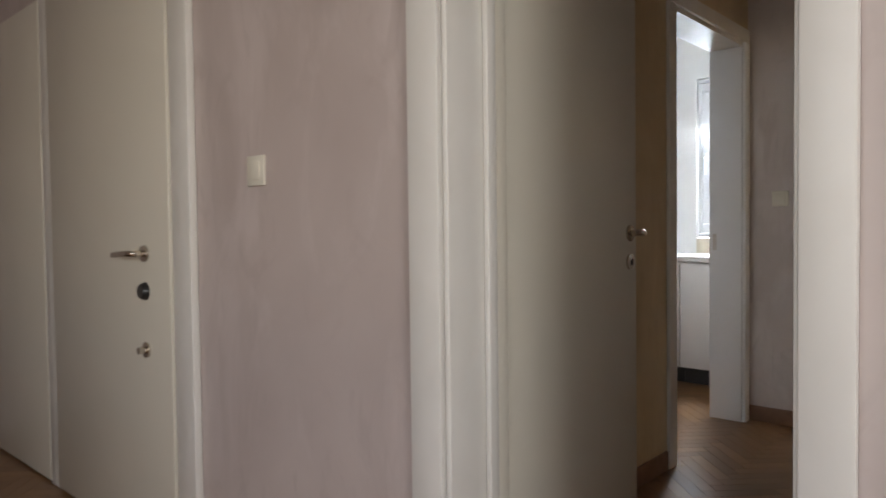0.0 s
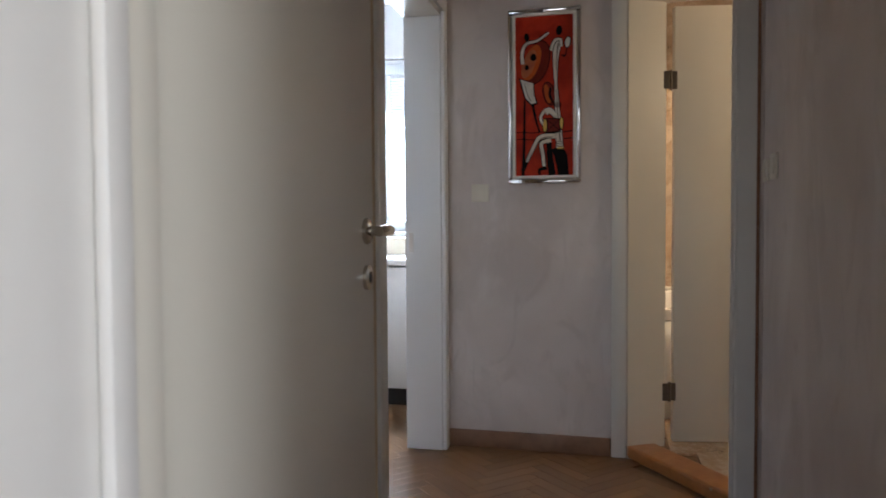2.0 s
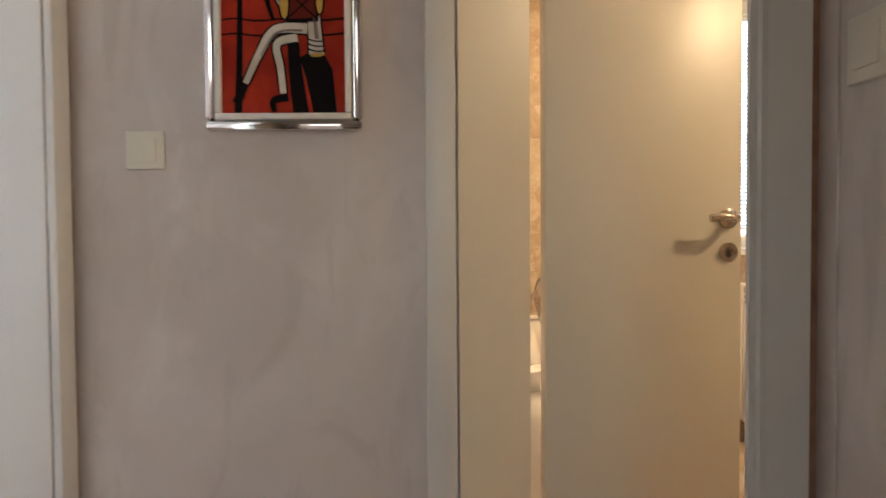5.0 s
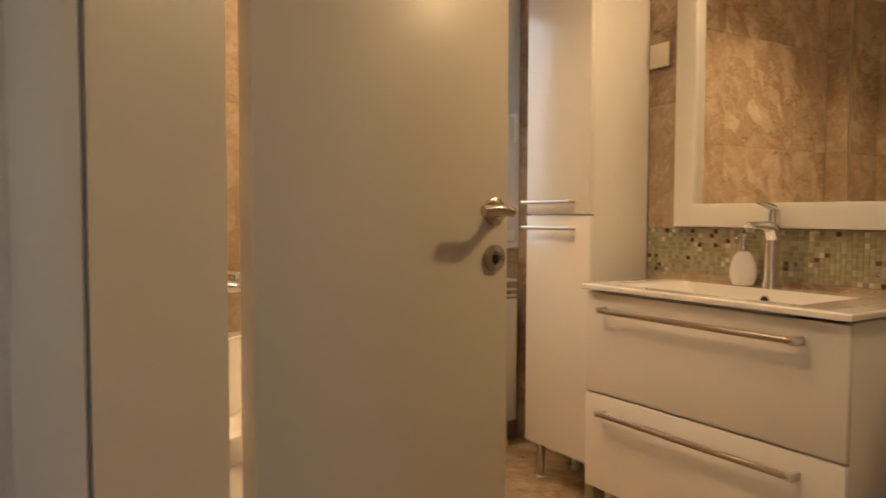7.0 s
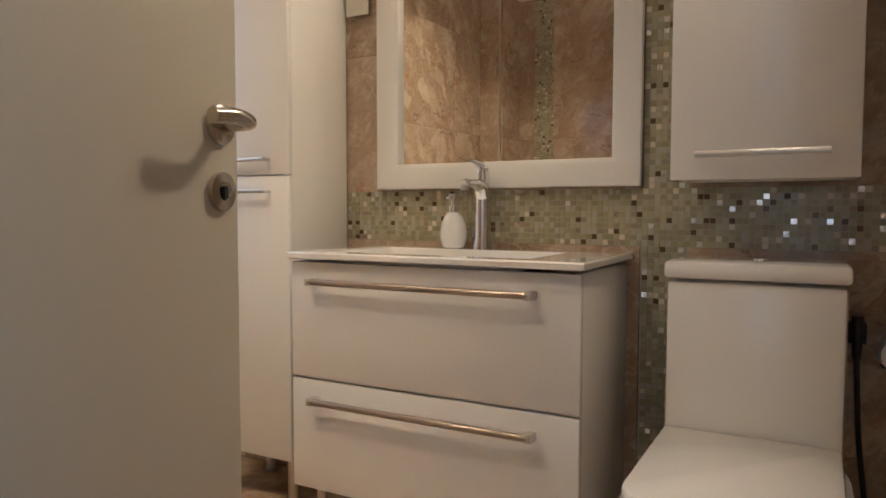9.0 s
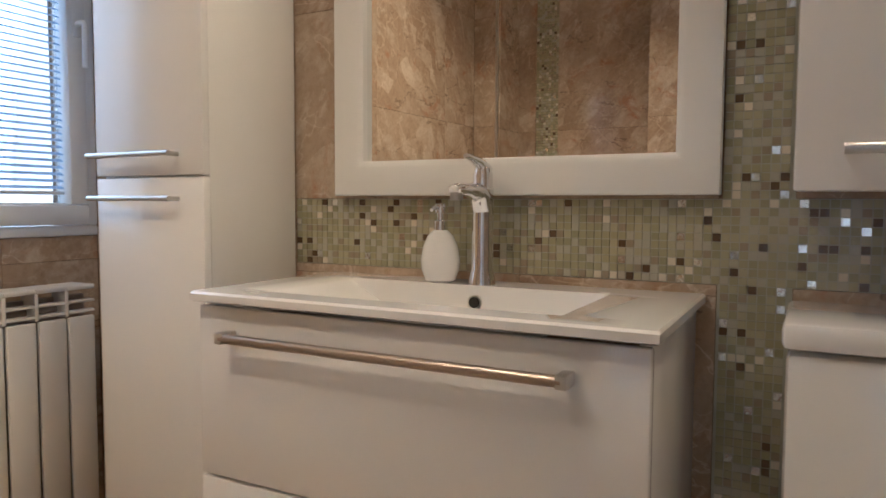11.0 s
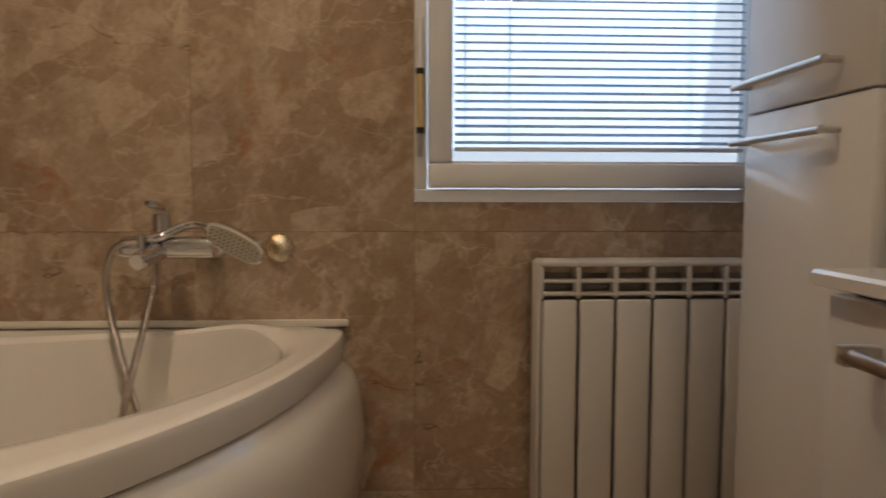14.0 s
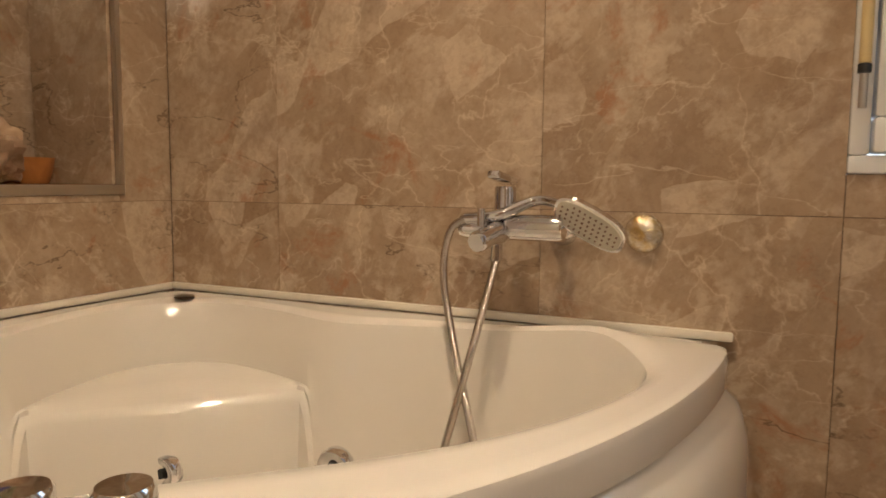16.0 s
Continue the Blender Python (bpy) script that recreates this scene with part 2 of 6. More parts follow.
def stucco(name, light, dark, sheen):
    """Troweled stucco: soft clouds, slanted trowel sweeps and dull darker patches."""
    m = material(name, light, 0.42, var=dark, scale=1.6, amount=0.8, bump=0.10, bump_scale=9)
    nt = m.node_tree
    b = nt.nodes["Principled BSDF"]
    col = b.inputs["Base Color"].links[0].from_socket
    geo = nt.nodes.new("ShaderNodeNewGeometry")
    for sc, stretch, rot, lo, hi, amt, tint in ((3.0, (1, 1, 0.45), 0.5, 0.50, 0.66, 0.55, sheen), (5.5, (1, 1, 0.6), -0.7, 0.56, 0.66, 0.5, dark),
                                                (9.0, (1.6, 1.6, 0.4), 0.9, 0.60, 0.70, 0.22, tuple(c * 0.86 for c in dark))):
        mp = nt.nodes.new("ShaderNodeMapping")
        mp.inputs["Scale"].default_value, mp.inputs["Rotation"].default_value = stretch, (rot, rot, 0)
        nt.links.new(geo.outputs["Position"], mp.inputs[0])
        n = nt.nodes.new("ShaderNodeTexNoise")
        n.inputs["Scale"].default_value, n.inputs["Detail"].default_value = sc, 7
        n.inputs["Distortion"].default_value, n.inputs["Roughness"].default_value = 1.2, 0.55
        nt.links.new(mp.outputs[0], n.inputs["Vector"])
        r = nt.nodes.new("ShaderNodeMapRange")
        r.inputs[1].default_value, r.inputs[2].default_value, r.inputs[4].default_value = lo, hi, amt
        nt.links.new(n.outputs["Fac"], r.inputs[0])
        x = nt.nodes.new("ShaderNodeMix")
        x.data_type = "RGBA"
        nt.links.new(r.outputs[0], x.inputs[0])
        nt.links.new(col, x.inputs[6])
        x.inputs[7].default_value = (*tint, 1)
        col = x.outputs[2]
    nt.links.new(col, b.inputs["Base Color"])
    return m


PLASTER = stucco("lilac_stucco", (0.67, 0.60, 0.565), (0.52, 0.45, 0.42), (0.74, 0.68, 0.655))
PLASTER_WARM = stucco("cream_stucco", (0.68, 0.55, 0.36), (0.54, 0.41, 0.24), (0.74, 0.62, 0.43))
PINK = stucco("pink_stucco", (0.57, 0.49, 0.46), (0.46, 0.385, 0.36), (0.64, 0.56, 0.54))
CEILING = material("ceiling_paint", (0.78, 0.76, 0.72), 0.8, var=(0.72, 0.70, 0.66), scale=4, amount=0.4)
WHITE_WALL = material("white_wall_paint", (0.78, 0.77, 0.75), 0.6, var=(0.72, 0.71, 0.69), scale=4, amount=0.4, bump=0.05)
DOOR = material("cream_door_lacquer", (0.70, 0.66, 0.57), 0.35, var=(0.66, 0.62, 0.53), scale=2.5, amount=0.4, bump=0.02, bump_scale=120)
CASING = material("white_casing_paint", (0.74, 0.72, 0.68), 0.38, var=(0.66, 0.63, 0.58), scale=6, amount=0.4, bump=0.04, bump_scale=60)
RAWEDGE = material("scraped_brown_wood", (0.25, 0.115, 0.065), 0.7, var=(0.38, 0.23, 0.15), scale=22, amount=0.6, bump=0.5, bump_scale=60)
THRESH = material("orange_lacquered_wood", (0.42, 0.17, 0.05), 0.3, var=(0.30, 0.11, 0.03), scale=14, amount=0.7)
SKIRT = material("brown_skirting_wood", (0.24, 0.13, 0.075), 0.4, var=(0.16, 0.085, 0.05), scale=14, amount=0.7)
GLOSSW = material("white_gloss_lacquer", (0.78, 0.76, 0.73), 0.16, coat=0.3, var=(0.76, 0.74, 0.71), scale=2, amount=0.4, bump=0.015, bump_scale=5)
SATINW = material("white_satin_lacquer", (0.76, 0.74, 0.70), 0.30, var=(0.73, 0.71, 0.67), scale=3, amount=0.4)
CERAMIC = material("white_ceramic", (0.76, 0.74, 0.71), 0.08, coat=0.5)
ACRYLIC = material("white_acrylic", (0.82, 0.79, 0.74), 0.07, coat=0.6, var=(0.77, 0.73, 0.66), scale=1.5, amount=0.4)
PVC = material("white_pvc", (0.80, 0.81, 0.82), 0.32, var=(0.76, 0.77, 0.78), scale=6, amount=0.3)
CHROME = material("chrome", (0.80, 0.80, 0.81), 0.07, 1.0)
BRUSHED = material("brushed_steel", (0.62, 0.59, 0.55), 0.30, 1.0)
BARSTEEL = material("warm_brushed_steel", (0.40, 0.33, 0.27), 0.36, 1.0)
NICKEL = material("satin_nickel", (0.55, 0.50, 0.43), 0.22, 1.0)
BRONZE = material("dark_bronze_hinge", (0.11, 0.085, 0.06), 0.4, 0.8)
BLACK = material("black_plastic", (0.015, 0.015, 0.015), 0.35)
DARKHOLE = material("dark_opening", (0.02, 0.018, 0.015), 0.7)
PLATE = material("cream_switch_plastic", (0.72, 0.68, 0.58), 0.3)
RADW = material("radiator_enamel", (0.74, 0.71, 0.66), 0.35, var=(0.70, 0.67, 0.62), scale=5, amount=0.3)
# brown core colour holds the shade in the gaps between radiator sections
RADSHADE = material("shaded_radiator_core", (0.36, 0.31, 0.26), 0.6)
GROUT = material("grout", (0.24, 0.16, 0.10), 0.8, var=(0.18, 0.12, 0.08), scale=30, amount=0.7)
MGROUT = material("mosaic_grout", (0.42, 0.41, 0.32), 0.7, var=(0.34, 0.33, 0.26), scale=40, amount=0.6)
TILE = marble("brown_marble_tile", (0.220, 0.138, 0.083), (0.385, 0.276, 0.186), (0.578, 0.468, 0.352))
FTILE = marble("beige_marble_floor_tile", (0.30, 0.20, 0.12), (0.42, 0.31, 0.21), (0.56, 0.46, 0.36), 0.2, 0.9)
CHIP_O, CHIP_I = mosaic_material("glass_chip", True), mosaic_material("glass_chips", False)
PARQUET = parquet_material("oak_parquet")
HOSE = material("steel_hose", (0.60, 0.56, 0.52), 0.25, 1.0)
SEAL = material("cream_sealing_strip", (0.80, 0.76, 0.68), 0.3, var=(0.72, 0.65, 0.54), scale=20, amount=0.4)
COUNTER = material("pale_worktop", (0.72, 0.70, 0.66), 0.25, var=(0.66, 0.63, 0.58), scale=30, amount=0.5)
BACKSPLASH = material("beige_backsplash", (0.62, 0.54, 0.42), 0.4, var=(0.55, 0.47, 0.36), scale=9, amount=0.5)
RED = material("red_canvas_paint", (0.48, 0.032, 0.010), 0.55, spec=0.15, var=(0.25, 0.012, 0.006), scale=14, amount=0.8, bump=0.2, bump_scale=60)
PAINT_BLACK = material("black_canvas_paint", (0.006, 0.004, 0.004), 0.6, spec=0.08)
PAINT_DARKRED = material("dark_red_canvas_paint", (0.20, 0.016, 0.008), 0.55, spec=0.15, var=(0.07, 0.008, 0.005), scale=10, amount=0.8)
PAINT_RUST = material("rust_canvas_paint", (0.52, 0.10, 0.016), 0.55, spec=0.15, var=(0.34, 0.045, 0.010), scale=12, amount=0.8)
PAINT_GREY = material("grey_canvas_paint", (0.26, 0.22, 0.20), 0.55, spec=0.15, var=(0.14, 0.11, 0.10), scale=20, amount=0.7)
PAINT_WHITE = material("white_canvas_paint", (0.66, 0.60, 0.52), 0.5, spec=0.2, var=(0.36, 0.30, 0.26), scale=16, amount=0.6)
PAINT_ORANGE = material("orange_canvas_paint", (0.55, 0.16, 0.025), 0.35, var=(0.28, 0.04, 0.01), scale=8, amount=0.9)
PAINT_YELLOW = material("yellow_canvas_paint", (0.60, 0.36, 0.05), 0.4)
MIRROR = material("mirror_glass", (0.90, 0.90, 0.89), 0.01, 1.0)
TERRACOTTA = material("orange_basket", (0.50, 0.20, 0.05), 0.6, var=(0.36, 0.13, 0.03), scale=30, amount=0.7)
TOWEL = material("beige_towel", (0.50, 0.36, 0.24), 0.9, var=(0.28, 0.16, 0.10), scale=18, amount=0.9, bump=0.6, bump_scale=120)
BLUECLOTH = material("blue_cloth", (0.06, 0.06, 0.20), 0.9, var=(0.10, 0.10, 0.26), scale=20, amount=0.6, bump=0.5, bump_scale=120)

GLASS = bpy.data.materials.new("window_glass")
GLASS.use_nodes = True
g = GLASS.node_tree
gb = g.nodes["Principled BSDF"]
gb.inputs["Transmission Weight"].default_value, gb.inputs["Roughness"].default_value = 1.0, 0.0
gb.inputs["IOR"].default_value = 1.45
SLAT = bpy.data.materials.new("daylight_tinted_slat")
SLAT.use_nodes = True
g = SLAT.node_tree
gb = g.nodes["Principled BSDF"]
# white slats: the blue of the daylight is put into both colours
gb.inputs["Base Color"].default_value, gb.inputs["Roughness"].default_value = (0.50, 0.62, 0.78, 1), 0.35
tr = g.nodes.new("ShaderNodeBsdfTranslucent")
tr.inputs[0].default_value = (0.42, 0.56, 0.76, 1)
ms = g.nodes.new("ShaderNodeMixShader")
ms.inputs[0].default_value = 0.5
g.links.new(gb.outputs[0], ms.inputs[1])
g.links.new(tr.outputs[0], ms.inputs[2])
g.links.new(ms.outputs[0], g.nodes["Material Output"].inputs[0])


def glow(name, color, strength):
    m = bpy.data.materials.new(name)
    m.use_nodes = True
    b = m.node_tree.nodes["Principled BSDF"]
    b.inputs["Emission Color"].default_value, b.inputs["Emission Strength"].default_value = (*color, 1), strength
    return m


LAMPGLOW = glow("lamp_diffuser", (1.0, 0.75, 0.45), 6.0)
TUBEGLOW = glow("light_tube", (1.0, 0.78, 0.48), 18.0)
SKYGLOW = glow("bright_outdoors", (0.68, 0.86, 1.0), 1.0)

# ---------------------------------------------------------------- mesh helpers


def box(bm, x0, y0, z0, x1, y1, z1, bevel=0.0, seg=2):
    vs = bmesh.ops.create_cube(bm, size=1.0)["verts"]
    for v in vs:
        v.co = Vector(((x0 + x1) / 2 + v.co.x * (x1 - x0), (y0 + y1) / 2 + v.co.y * (y1 - y0), (z0 + z1) / 2 + v.co.z * (z1 - z0)))
    if bevel:
        es = list({e for v in vs for e in v.link_edges})
        bmesh.ops.bevel(bm, geom=es, offset=bevel, segments=seg, profile=0.5, affect="EDGES")
    return vs


def prism(bm, pts, z0, z1):
    lo = [bm.verts.new((x, y, z0)) for x, y in pts]
    hi = [bm.verts.new((x, y, z1)) for x, y in pts]
    n = len(pts)
    bm.faces.new(lo[::-1])
    bm.faces.new(hi)
    for i in range(n):
        bm.faces.new((lo[i], lo[(i + 1) % n], hi[(i + 1) % n], hi[i]))


def tube(bm, pts, r, seg=12, cap=True):
    """Round bar along points; r is a number or one per point."""
    pts = [Vector(p) for p in pts]
    rs = r if isinstance(r, (list, tuple)) else [r] * len(pts)
    rings, ref = [], None
    for i, p in enumerate(pts):
        d = (pts[min(i + 1, len(pts) - 1)] - pts[max(i - 1, 0)]).normalized()
        if ref is None:
            ref = d.orthogonal().normalized()
        ref = (ref - d * ref.dot(d)).normalized()
        side = d.cross(ref)
        rings.append([bm.verts.new(p + (ref * math.cos(a) + side * math.sin(a)) * rs[i])
                      for a in (2 * math.pi * k / seg for k in range(seg))])
    for a, b in zip(rings, rings[1:]):
        for k in range(seg):
            bm.faces.new((a[k], a[(k + 1) % seg], b[(k + 1) % seg], b[k]))
    if cap:
        bm.faces.new(rings[0][::-1])
        bm.faces.new(rings[-1])


def lathe(bm, profile, at=(0, 0, 0), axis="z", seg=24):
    """profile: (radius, height) from one end to the other."""
    x, y, z = at
    rings = []
    for r, h in profile:
        ring = []
        for k in range(seg):
            a = 2 * math.pi * k / seg
            c, s = max(r, 1e-4) * math.cos(a), max(r, 1e-4) * math.sin(a)
            p = {"z": (x + c, y + s, z + h), "x": (x + h, y + c, z + s), "y": (x + s, y + h, z + c)}[axis]
            ring.append(bm.verts.new(p))
        rings.append(ring)
    for a, b in zip(rings, rings[1:]):
        for k in range(seg):
            bm.faces.new((a[k], a[(k + 1) % seg], b[(k + 1) % seg], b[k]))
    bm.faces.new(rings[0][::-1])
    bm.faces.new(rings[-1])


def smooth_path(pts, n=8):
    pts = [Vector(p) for p in pts]
    out = []
    for i in range(len(pts) - 1):
        a, b, c, d = pts[max(i - 1, 0)], pts[i], pts[i + 1], pts[min(i + 2, len(pts) - 1)]
        for k in range(n):
            t = k / n
            out.append(0.5 * (2 * b + (c - a) * t + (2 * a - 5 * b + 4 * c - d) * t * t + (3 * b - a - 3 * c + d) * t ** 3))
    return out + [pts[-1]]


def part(name, bm, mat, parent=None, label="", smooth=False):
    bmesh.ops.recalc_face_normals(bm, faces=bm.faces)
    me = bpy.data.meshes.new(name)
    bm.to_mesh(me)
    bm.free()
    me.materials.append(mat)
    if smooth:
        for p in me.polygons:
            p.use_smooth = True
        me.set_sharp_from_angle(angle=radians(38))
    ob = new(name, me)
    if parent:
        ob.parent = parent
        ob.matrix_parent_inverse = parent.matrix_world.inverted()
    if label:
        tagged(ob, label)
    return ob


def bpart(name, dims, mat, parent=None, bevel=0.0, label="", smooth=None):
    bm = bmesh.new()
    box(bm, *dims, bevel=bevel)
    return part(name, bm, mat, parent, label, smooth=bool(bevel) if smooth is None else smooth)


def tpart(name, pts, r, mat, parent=None, label="", seg=12):
    bm = bmesh.new()
    tube(bm, pts, r, seg)
    return part(name, bm, mat, parent, label, smooth=True)


def lpart(name, profile, at, mat, parent=None, axis="z", label="", seg=24):
    bm = bmesh.new()
    lathe(bm, profile, at, axis, seg)
    return part(name, bm, mat, parent, label, smooth=True)


def ppart(name, pts, z0, z1, mat, parent=None, label=""):
    bm = bmesh.new()
    prism(bm, pts, z0, z1)
    return part(name, bm, mat, parent, label)


def thing(name, x, y, z, label, category, group="", kind="", rz=0.0):
    ob = new(name)
    ob.empty_display_size = 0.05
    ob.matrix_world = pose(x, y, z, 0, 0, rz)
    bpy.context.view_layer.update()
    return tagged(ob, label, category, group, kind)


def structure(ob, label, category):
    return tagged(ob, label, category, kind="structure")

# ---------------------------------------------------------------- structure: entry, hallway, kitchen
def wall(name, dims, mat, label):
    return structure(bpart(name, dims, mat), label, "wall")


structure(bpart("floor", (-3.8, -5.4, -0.2, 3.4, 1.5, -0.008), GROUT), "dark subfloor under oak parquet", "floor")
structure(bpart("ceiling", (-3.8, -5.4, CEIL, 3.4, 2.0, CEIL + 0.15), CEILING), "plain off-white painted ceiling", "ceiling")
# wall between entry and hallway, with a doorway
wall_entry = wall("wall_entry", (-3.6, DOOR_Y0, 0, -0.45, DOOR_Y1, CEIL), PINK, "pink-lilac stucco wall beside the entrance door")
wall("wall_entry_east", (0.27, DOOR_Y0, 0, 3.2, DOOR_Y1, CEIL), PINK, "pink-lilac stucco wall beside the doorway")
wall("wall_entry_header", (-0.45, DOOR_Y0, 2.08, 0.27, DOOR_Y1, CEIL), PINK, "stucco wall over the doorway")
wall("wall_entry_west", (-3.75, -5.4, 0, -3.6, DOOR_Y1, CEIL), PINK, "plain stucco wall of the entry")
# east and south walls leave added, unseen openings for the entry's fill lamps
wall("wall_entry_far_low", (3.2, -5.4, 0, 3.35, DOOR_Y1, 0.9), PINK, "plain stucco wall under an added opening for a fill lamp")
wall("wall_entry_far_high", (3.2, -5.4, 2.1, 3.35, DOOR_Y1, CEIL), PINK, "plain stucco wall over an added opening for a fill lamp")
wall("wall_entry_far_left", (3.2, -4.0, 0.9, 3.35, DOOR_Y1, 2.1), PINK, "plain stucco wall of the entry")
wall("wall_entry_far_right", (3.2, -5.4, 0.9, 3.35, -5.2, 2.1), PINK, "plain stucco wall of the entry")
wall("wall_entry_south_left", (-3.6, -5.4, 0, -0.9, -5.25, CEIL), PINK, "plain stucco wall behind the entry")
wall("wall_entry_south_right", (1.5, -5.4, 0, 3.2, -5.25, CEIL), PINK, "plain stucco wall behind the entry")
wall("wall_entry_south_sill", (-0.9, -5.4, 0, 1.5, -5.25, 0.9), PINK, "plain stucco wall under an added opening for a fill lamp")
wall("wall_entry_south_header", (-0.9, -5.4, 2.1, 1.5, -5.25, CEIL), PINK, "plain stucco wall over an added opening for a fill lamp")
# hallway
wall("wall_hall_west", (-0.935, DOOR_Y1, 0, HALL_W, -0.95, CEIL), PLASTER_WARM, "cream stucco hallway wall")
wall("wall_hall_west_header", (-0.935, -0.95, 2.05, HALL_W, 0.0, CEIL), PLASTER_WARM, "cream stucco wall over the kitchen doorway")
painting_wall = structure(ppart("wall_painting", [(-0.935, 0), (0.07, 0), (0.235, 0.10), (0.20, 0.16), (-0.935, 0.16)], 0, CEIL, PLASTER),
                          "grey-lilac stucco wall with a painting", "wall")
wall("wall_hall_east", (HALL_E, DOOR_Y1, 0, HALL_E + 0.16, -0.69, CEIL), PLASTER, "grey-lilac stucco hallway wall")
U, NRM = Vector((0.5703, -0.8214)), Vector((0.8214, 0.5703))     # along and into the slanted bathroom doorway


def diag(s, d):
    p = Vector((0.07, 0.0)) + U * s + NRM * d
    return (p.x, p.y)


structure(ppart("wall_diagonal_header", [diag(0, 0), diag(0.80, 0), diag(0.80, 0.19), diag(0, 0.19)], 2.08, CEIL, PLASTER),
          "stucco wall over the bathroom doorway", "wall")
structure(ppart("wall_diagonal_post", [(0.406, -0.651), (0.622, -0.574), (0.655, -0.60), (0.655, -0.76), (0.653, -0.76), (0.4885, -0.688), (0.484, -0.641)], 0, CEIL, PLASTER),
          "grey-lilac stucco pier beside the bathroom doorway", "wall")
# kitchen
wall("wall_kitchen_north_left", (-3.75, 1.18, 0, -1.53, 1.40, CEIL), WHITE_WALL, "white kitchen wall beside the window")
wall("wall_kitchen_north_right", (-0.86, 1.18, 0, -0.62, 1.40, CEIL), WHITE_WALL, "white kitchen wall beside the window")
wall("wall_kitchen_sill", (-1.53, 1.18, 0, -0.86, 1.40, 0.97), BACKSPLASH, "beige kitchen wall under the window")
wall("wall_kitchen_header", (-1.53, 1.18, 2.15, -0.86, 1.40, CEIL), WHITE_WALL, "white kitchen wall over the window")
wall("wall_kitchen_east", (-0.78, 0.16, 0, -0.62, 1.18, CEIL), WHITE_WALL, "white kitchen wall")
wall("wall_kitchen_west", (-3.75, DOOR_Y1, 0, -3.6, 1.18, CEIL), WHITE_WALL, "white kitchen wall")


def skirting(name, dims):
    ob = bpart(name, dims, SKIRT, None, 0.006)
    structure(ob, "brown wooden skirting board along the wall", "baseboard")


skirting("baseboard_painting", (HALL_W, -0.016, 0, -0.005, -0.001, 0.085))
skirting("baseboard_west", (HALL_W, DOOR_Y1, 0, HALL_W + 0.015, -1.04, 0.085))
skirting("baseboard_east", (HALL_E - 0.015, DOOR_Y1, 0, HALL_E, -0.75, 0.085))
skirting("baseboard_entry", (-1.43, DOOR_Y0 - 0.015, 0, -0.54, DOOR_Y0, 0.085))

# ---------------------------------------------------------------- doors


def door_hardware(leaf, x, z_handle, z_lock, face, toward, mat, lock_drop=True):
    """Lever handle on a round rose with a key rose below; face: y of the leaf's face, toward: -1 or 1 out of it; built along x."""
    rose = lpart("handle_rose", [(0.0, 0), (0.025, 0), (0.025, 0.006), (0.021, 0.009), (0.0, 0.009)], (x, face, z_handle), mat, leaf, "y") if toward > 0 else \
        lpart("handle_rose", [(0.0, -0.009), (0.021, -0.009), (0.025, -0.006), (0.025, 0), (0.0, 0)], (x, face, z_handle), mat, leaf, "y")
    y1 = face + toward * 0.05
    tpart("lever", smooth_path([(x, face + toward * 0.004, z_handle), (x, face + toward * 0.035, z_handle), (x - 0.010, y1, z_handle),
                                (x - 0.040, y1 + toward * 0.004, z_handle + 0.003), (x - 0.075, y1 - toward * 0.002, z_handle)], 5),
          0.0095, mat, leaf, "curved metal lever")
    bm = bmesh.new()
    lathe(bm, [(0.0, 0), (0.024, 0), (0.024, toward * 0.007), (0.012, toward * 0.009), (0.009, toward * 0.006), (0.0, toward * 0.006)], (x, face, z_lock), "y")
    part("key_rose", bm, mat, leaf, smooth=True)
    bpart("keyhole", (x - 0.003, min(face + toward * 0.0062, face + toward * 0.0102), z_lock - 0.009, x + 0.003, max(face + toward * 0.0062, face + toward * 0.0102), z_lock + 0.006), DARKHOLE, leaf)
    return rose


def make_leaf(name, hinge, angle, width, z0, z1, label, face_sign, handle_x, zh, zl, mat=NICKEL, both=True):
    """Door leaf built along x from its hinge, then turned to its angle."""
    leaf = thing(name, 0, 0, 0, label, "door")
    bpart("leaf_panel", (0, -0.02, z0, width, 0.02, z1), DOOR, leaf, 0.003)
    door_hardware(leaf, handle_x, zh, zl, -0.02, -1, mat)
    if both:
        door_hardware(leaf, handle_x, zh, zl, 0.02, 1, mat)
    bpart("latch_plate", (width - 0.0005, -0.011, zl - 0.05, width + 0.0015, 0.011, zh + 0.06), BRUSHED, leaf)
    bpy.context.view_layer.update()
    leaf.matrix_world = pose(hinge[0], hinge[1], 0, 0, 0, angle)
    return leaf


# bathroom door, half open into the bathroom
bath_leaf_angle = math.degrees(math.atan2(0.188 - 0.098, 0.761 - 0.241))
bath_door = make_leaf("bathroom_door", (0.268, 0.108), bath_leaf_angle, 0.500, 0.058, 2.03,
                      "cream lacquered bathroom door, standing open into the bathroom", 1, 0.462, 1.052, 0.970)
for hz in (0.29, 1.70):
    h = lpart("hinge", [(0.0, -0.045), (0.007, -0.045), (0.007, 0.045), (0.0, 0.045)], (0.254, 0.076, hz), BRONZE, None, seg=10)
    h.parent = bath_door
    h.matrix_parent_inverse = bath_door.matrix_world.inverted()
    bm = bmesh.new()
    box(bm, 0.260, 0.076, hz - 0.04, 0.282, 0.0858, hz + 0.04, 0.002)
    w = part("hinge_wing", bm, BRONZE, h)
    bm = bmesh.new()
    box(bm, 0.222, 0.060, hz - 0.04, 0.248, 0.070, hz + 0.04, 0.003)
    w = part("hinge_wing", bm, BRONZE, h)

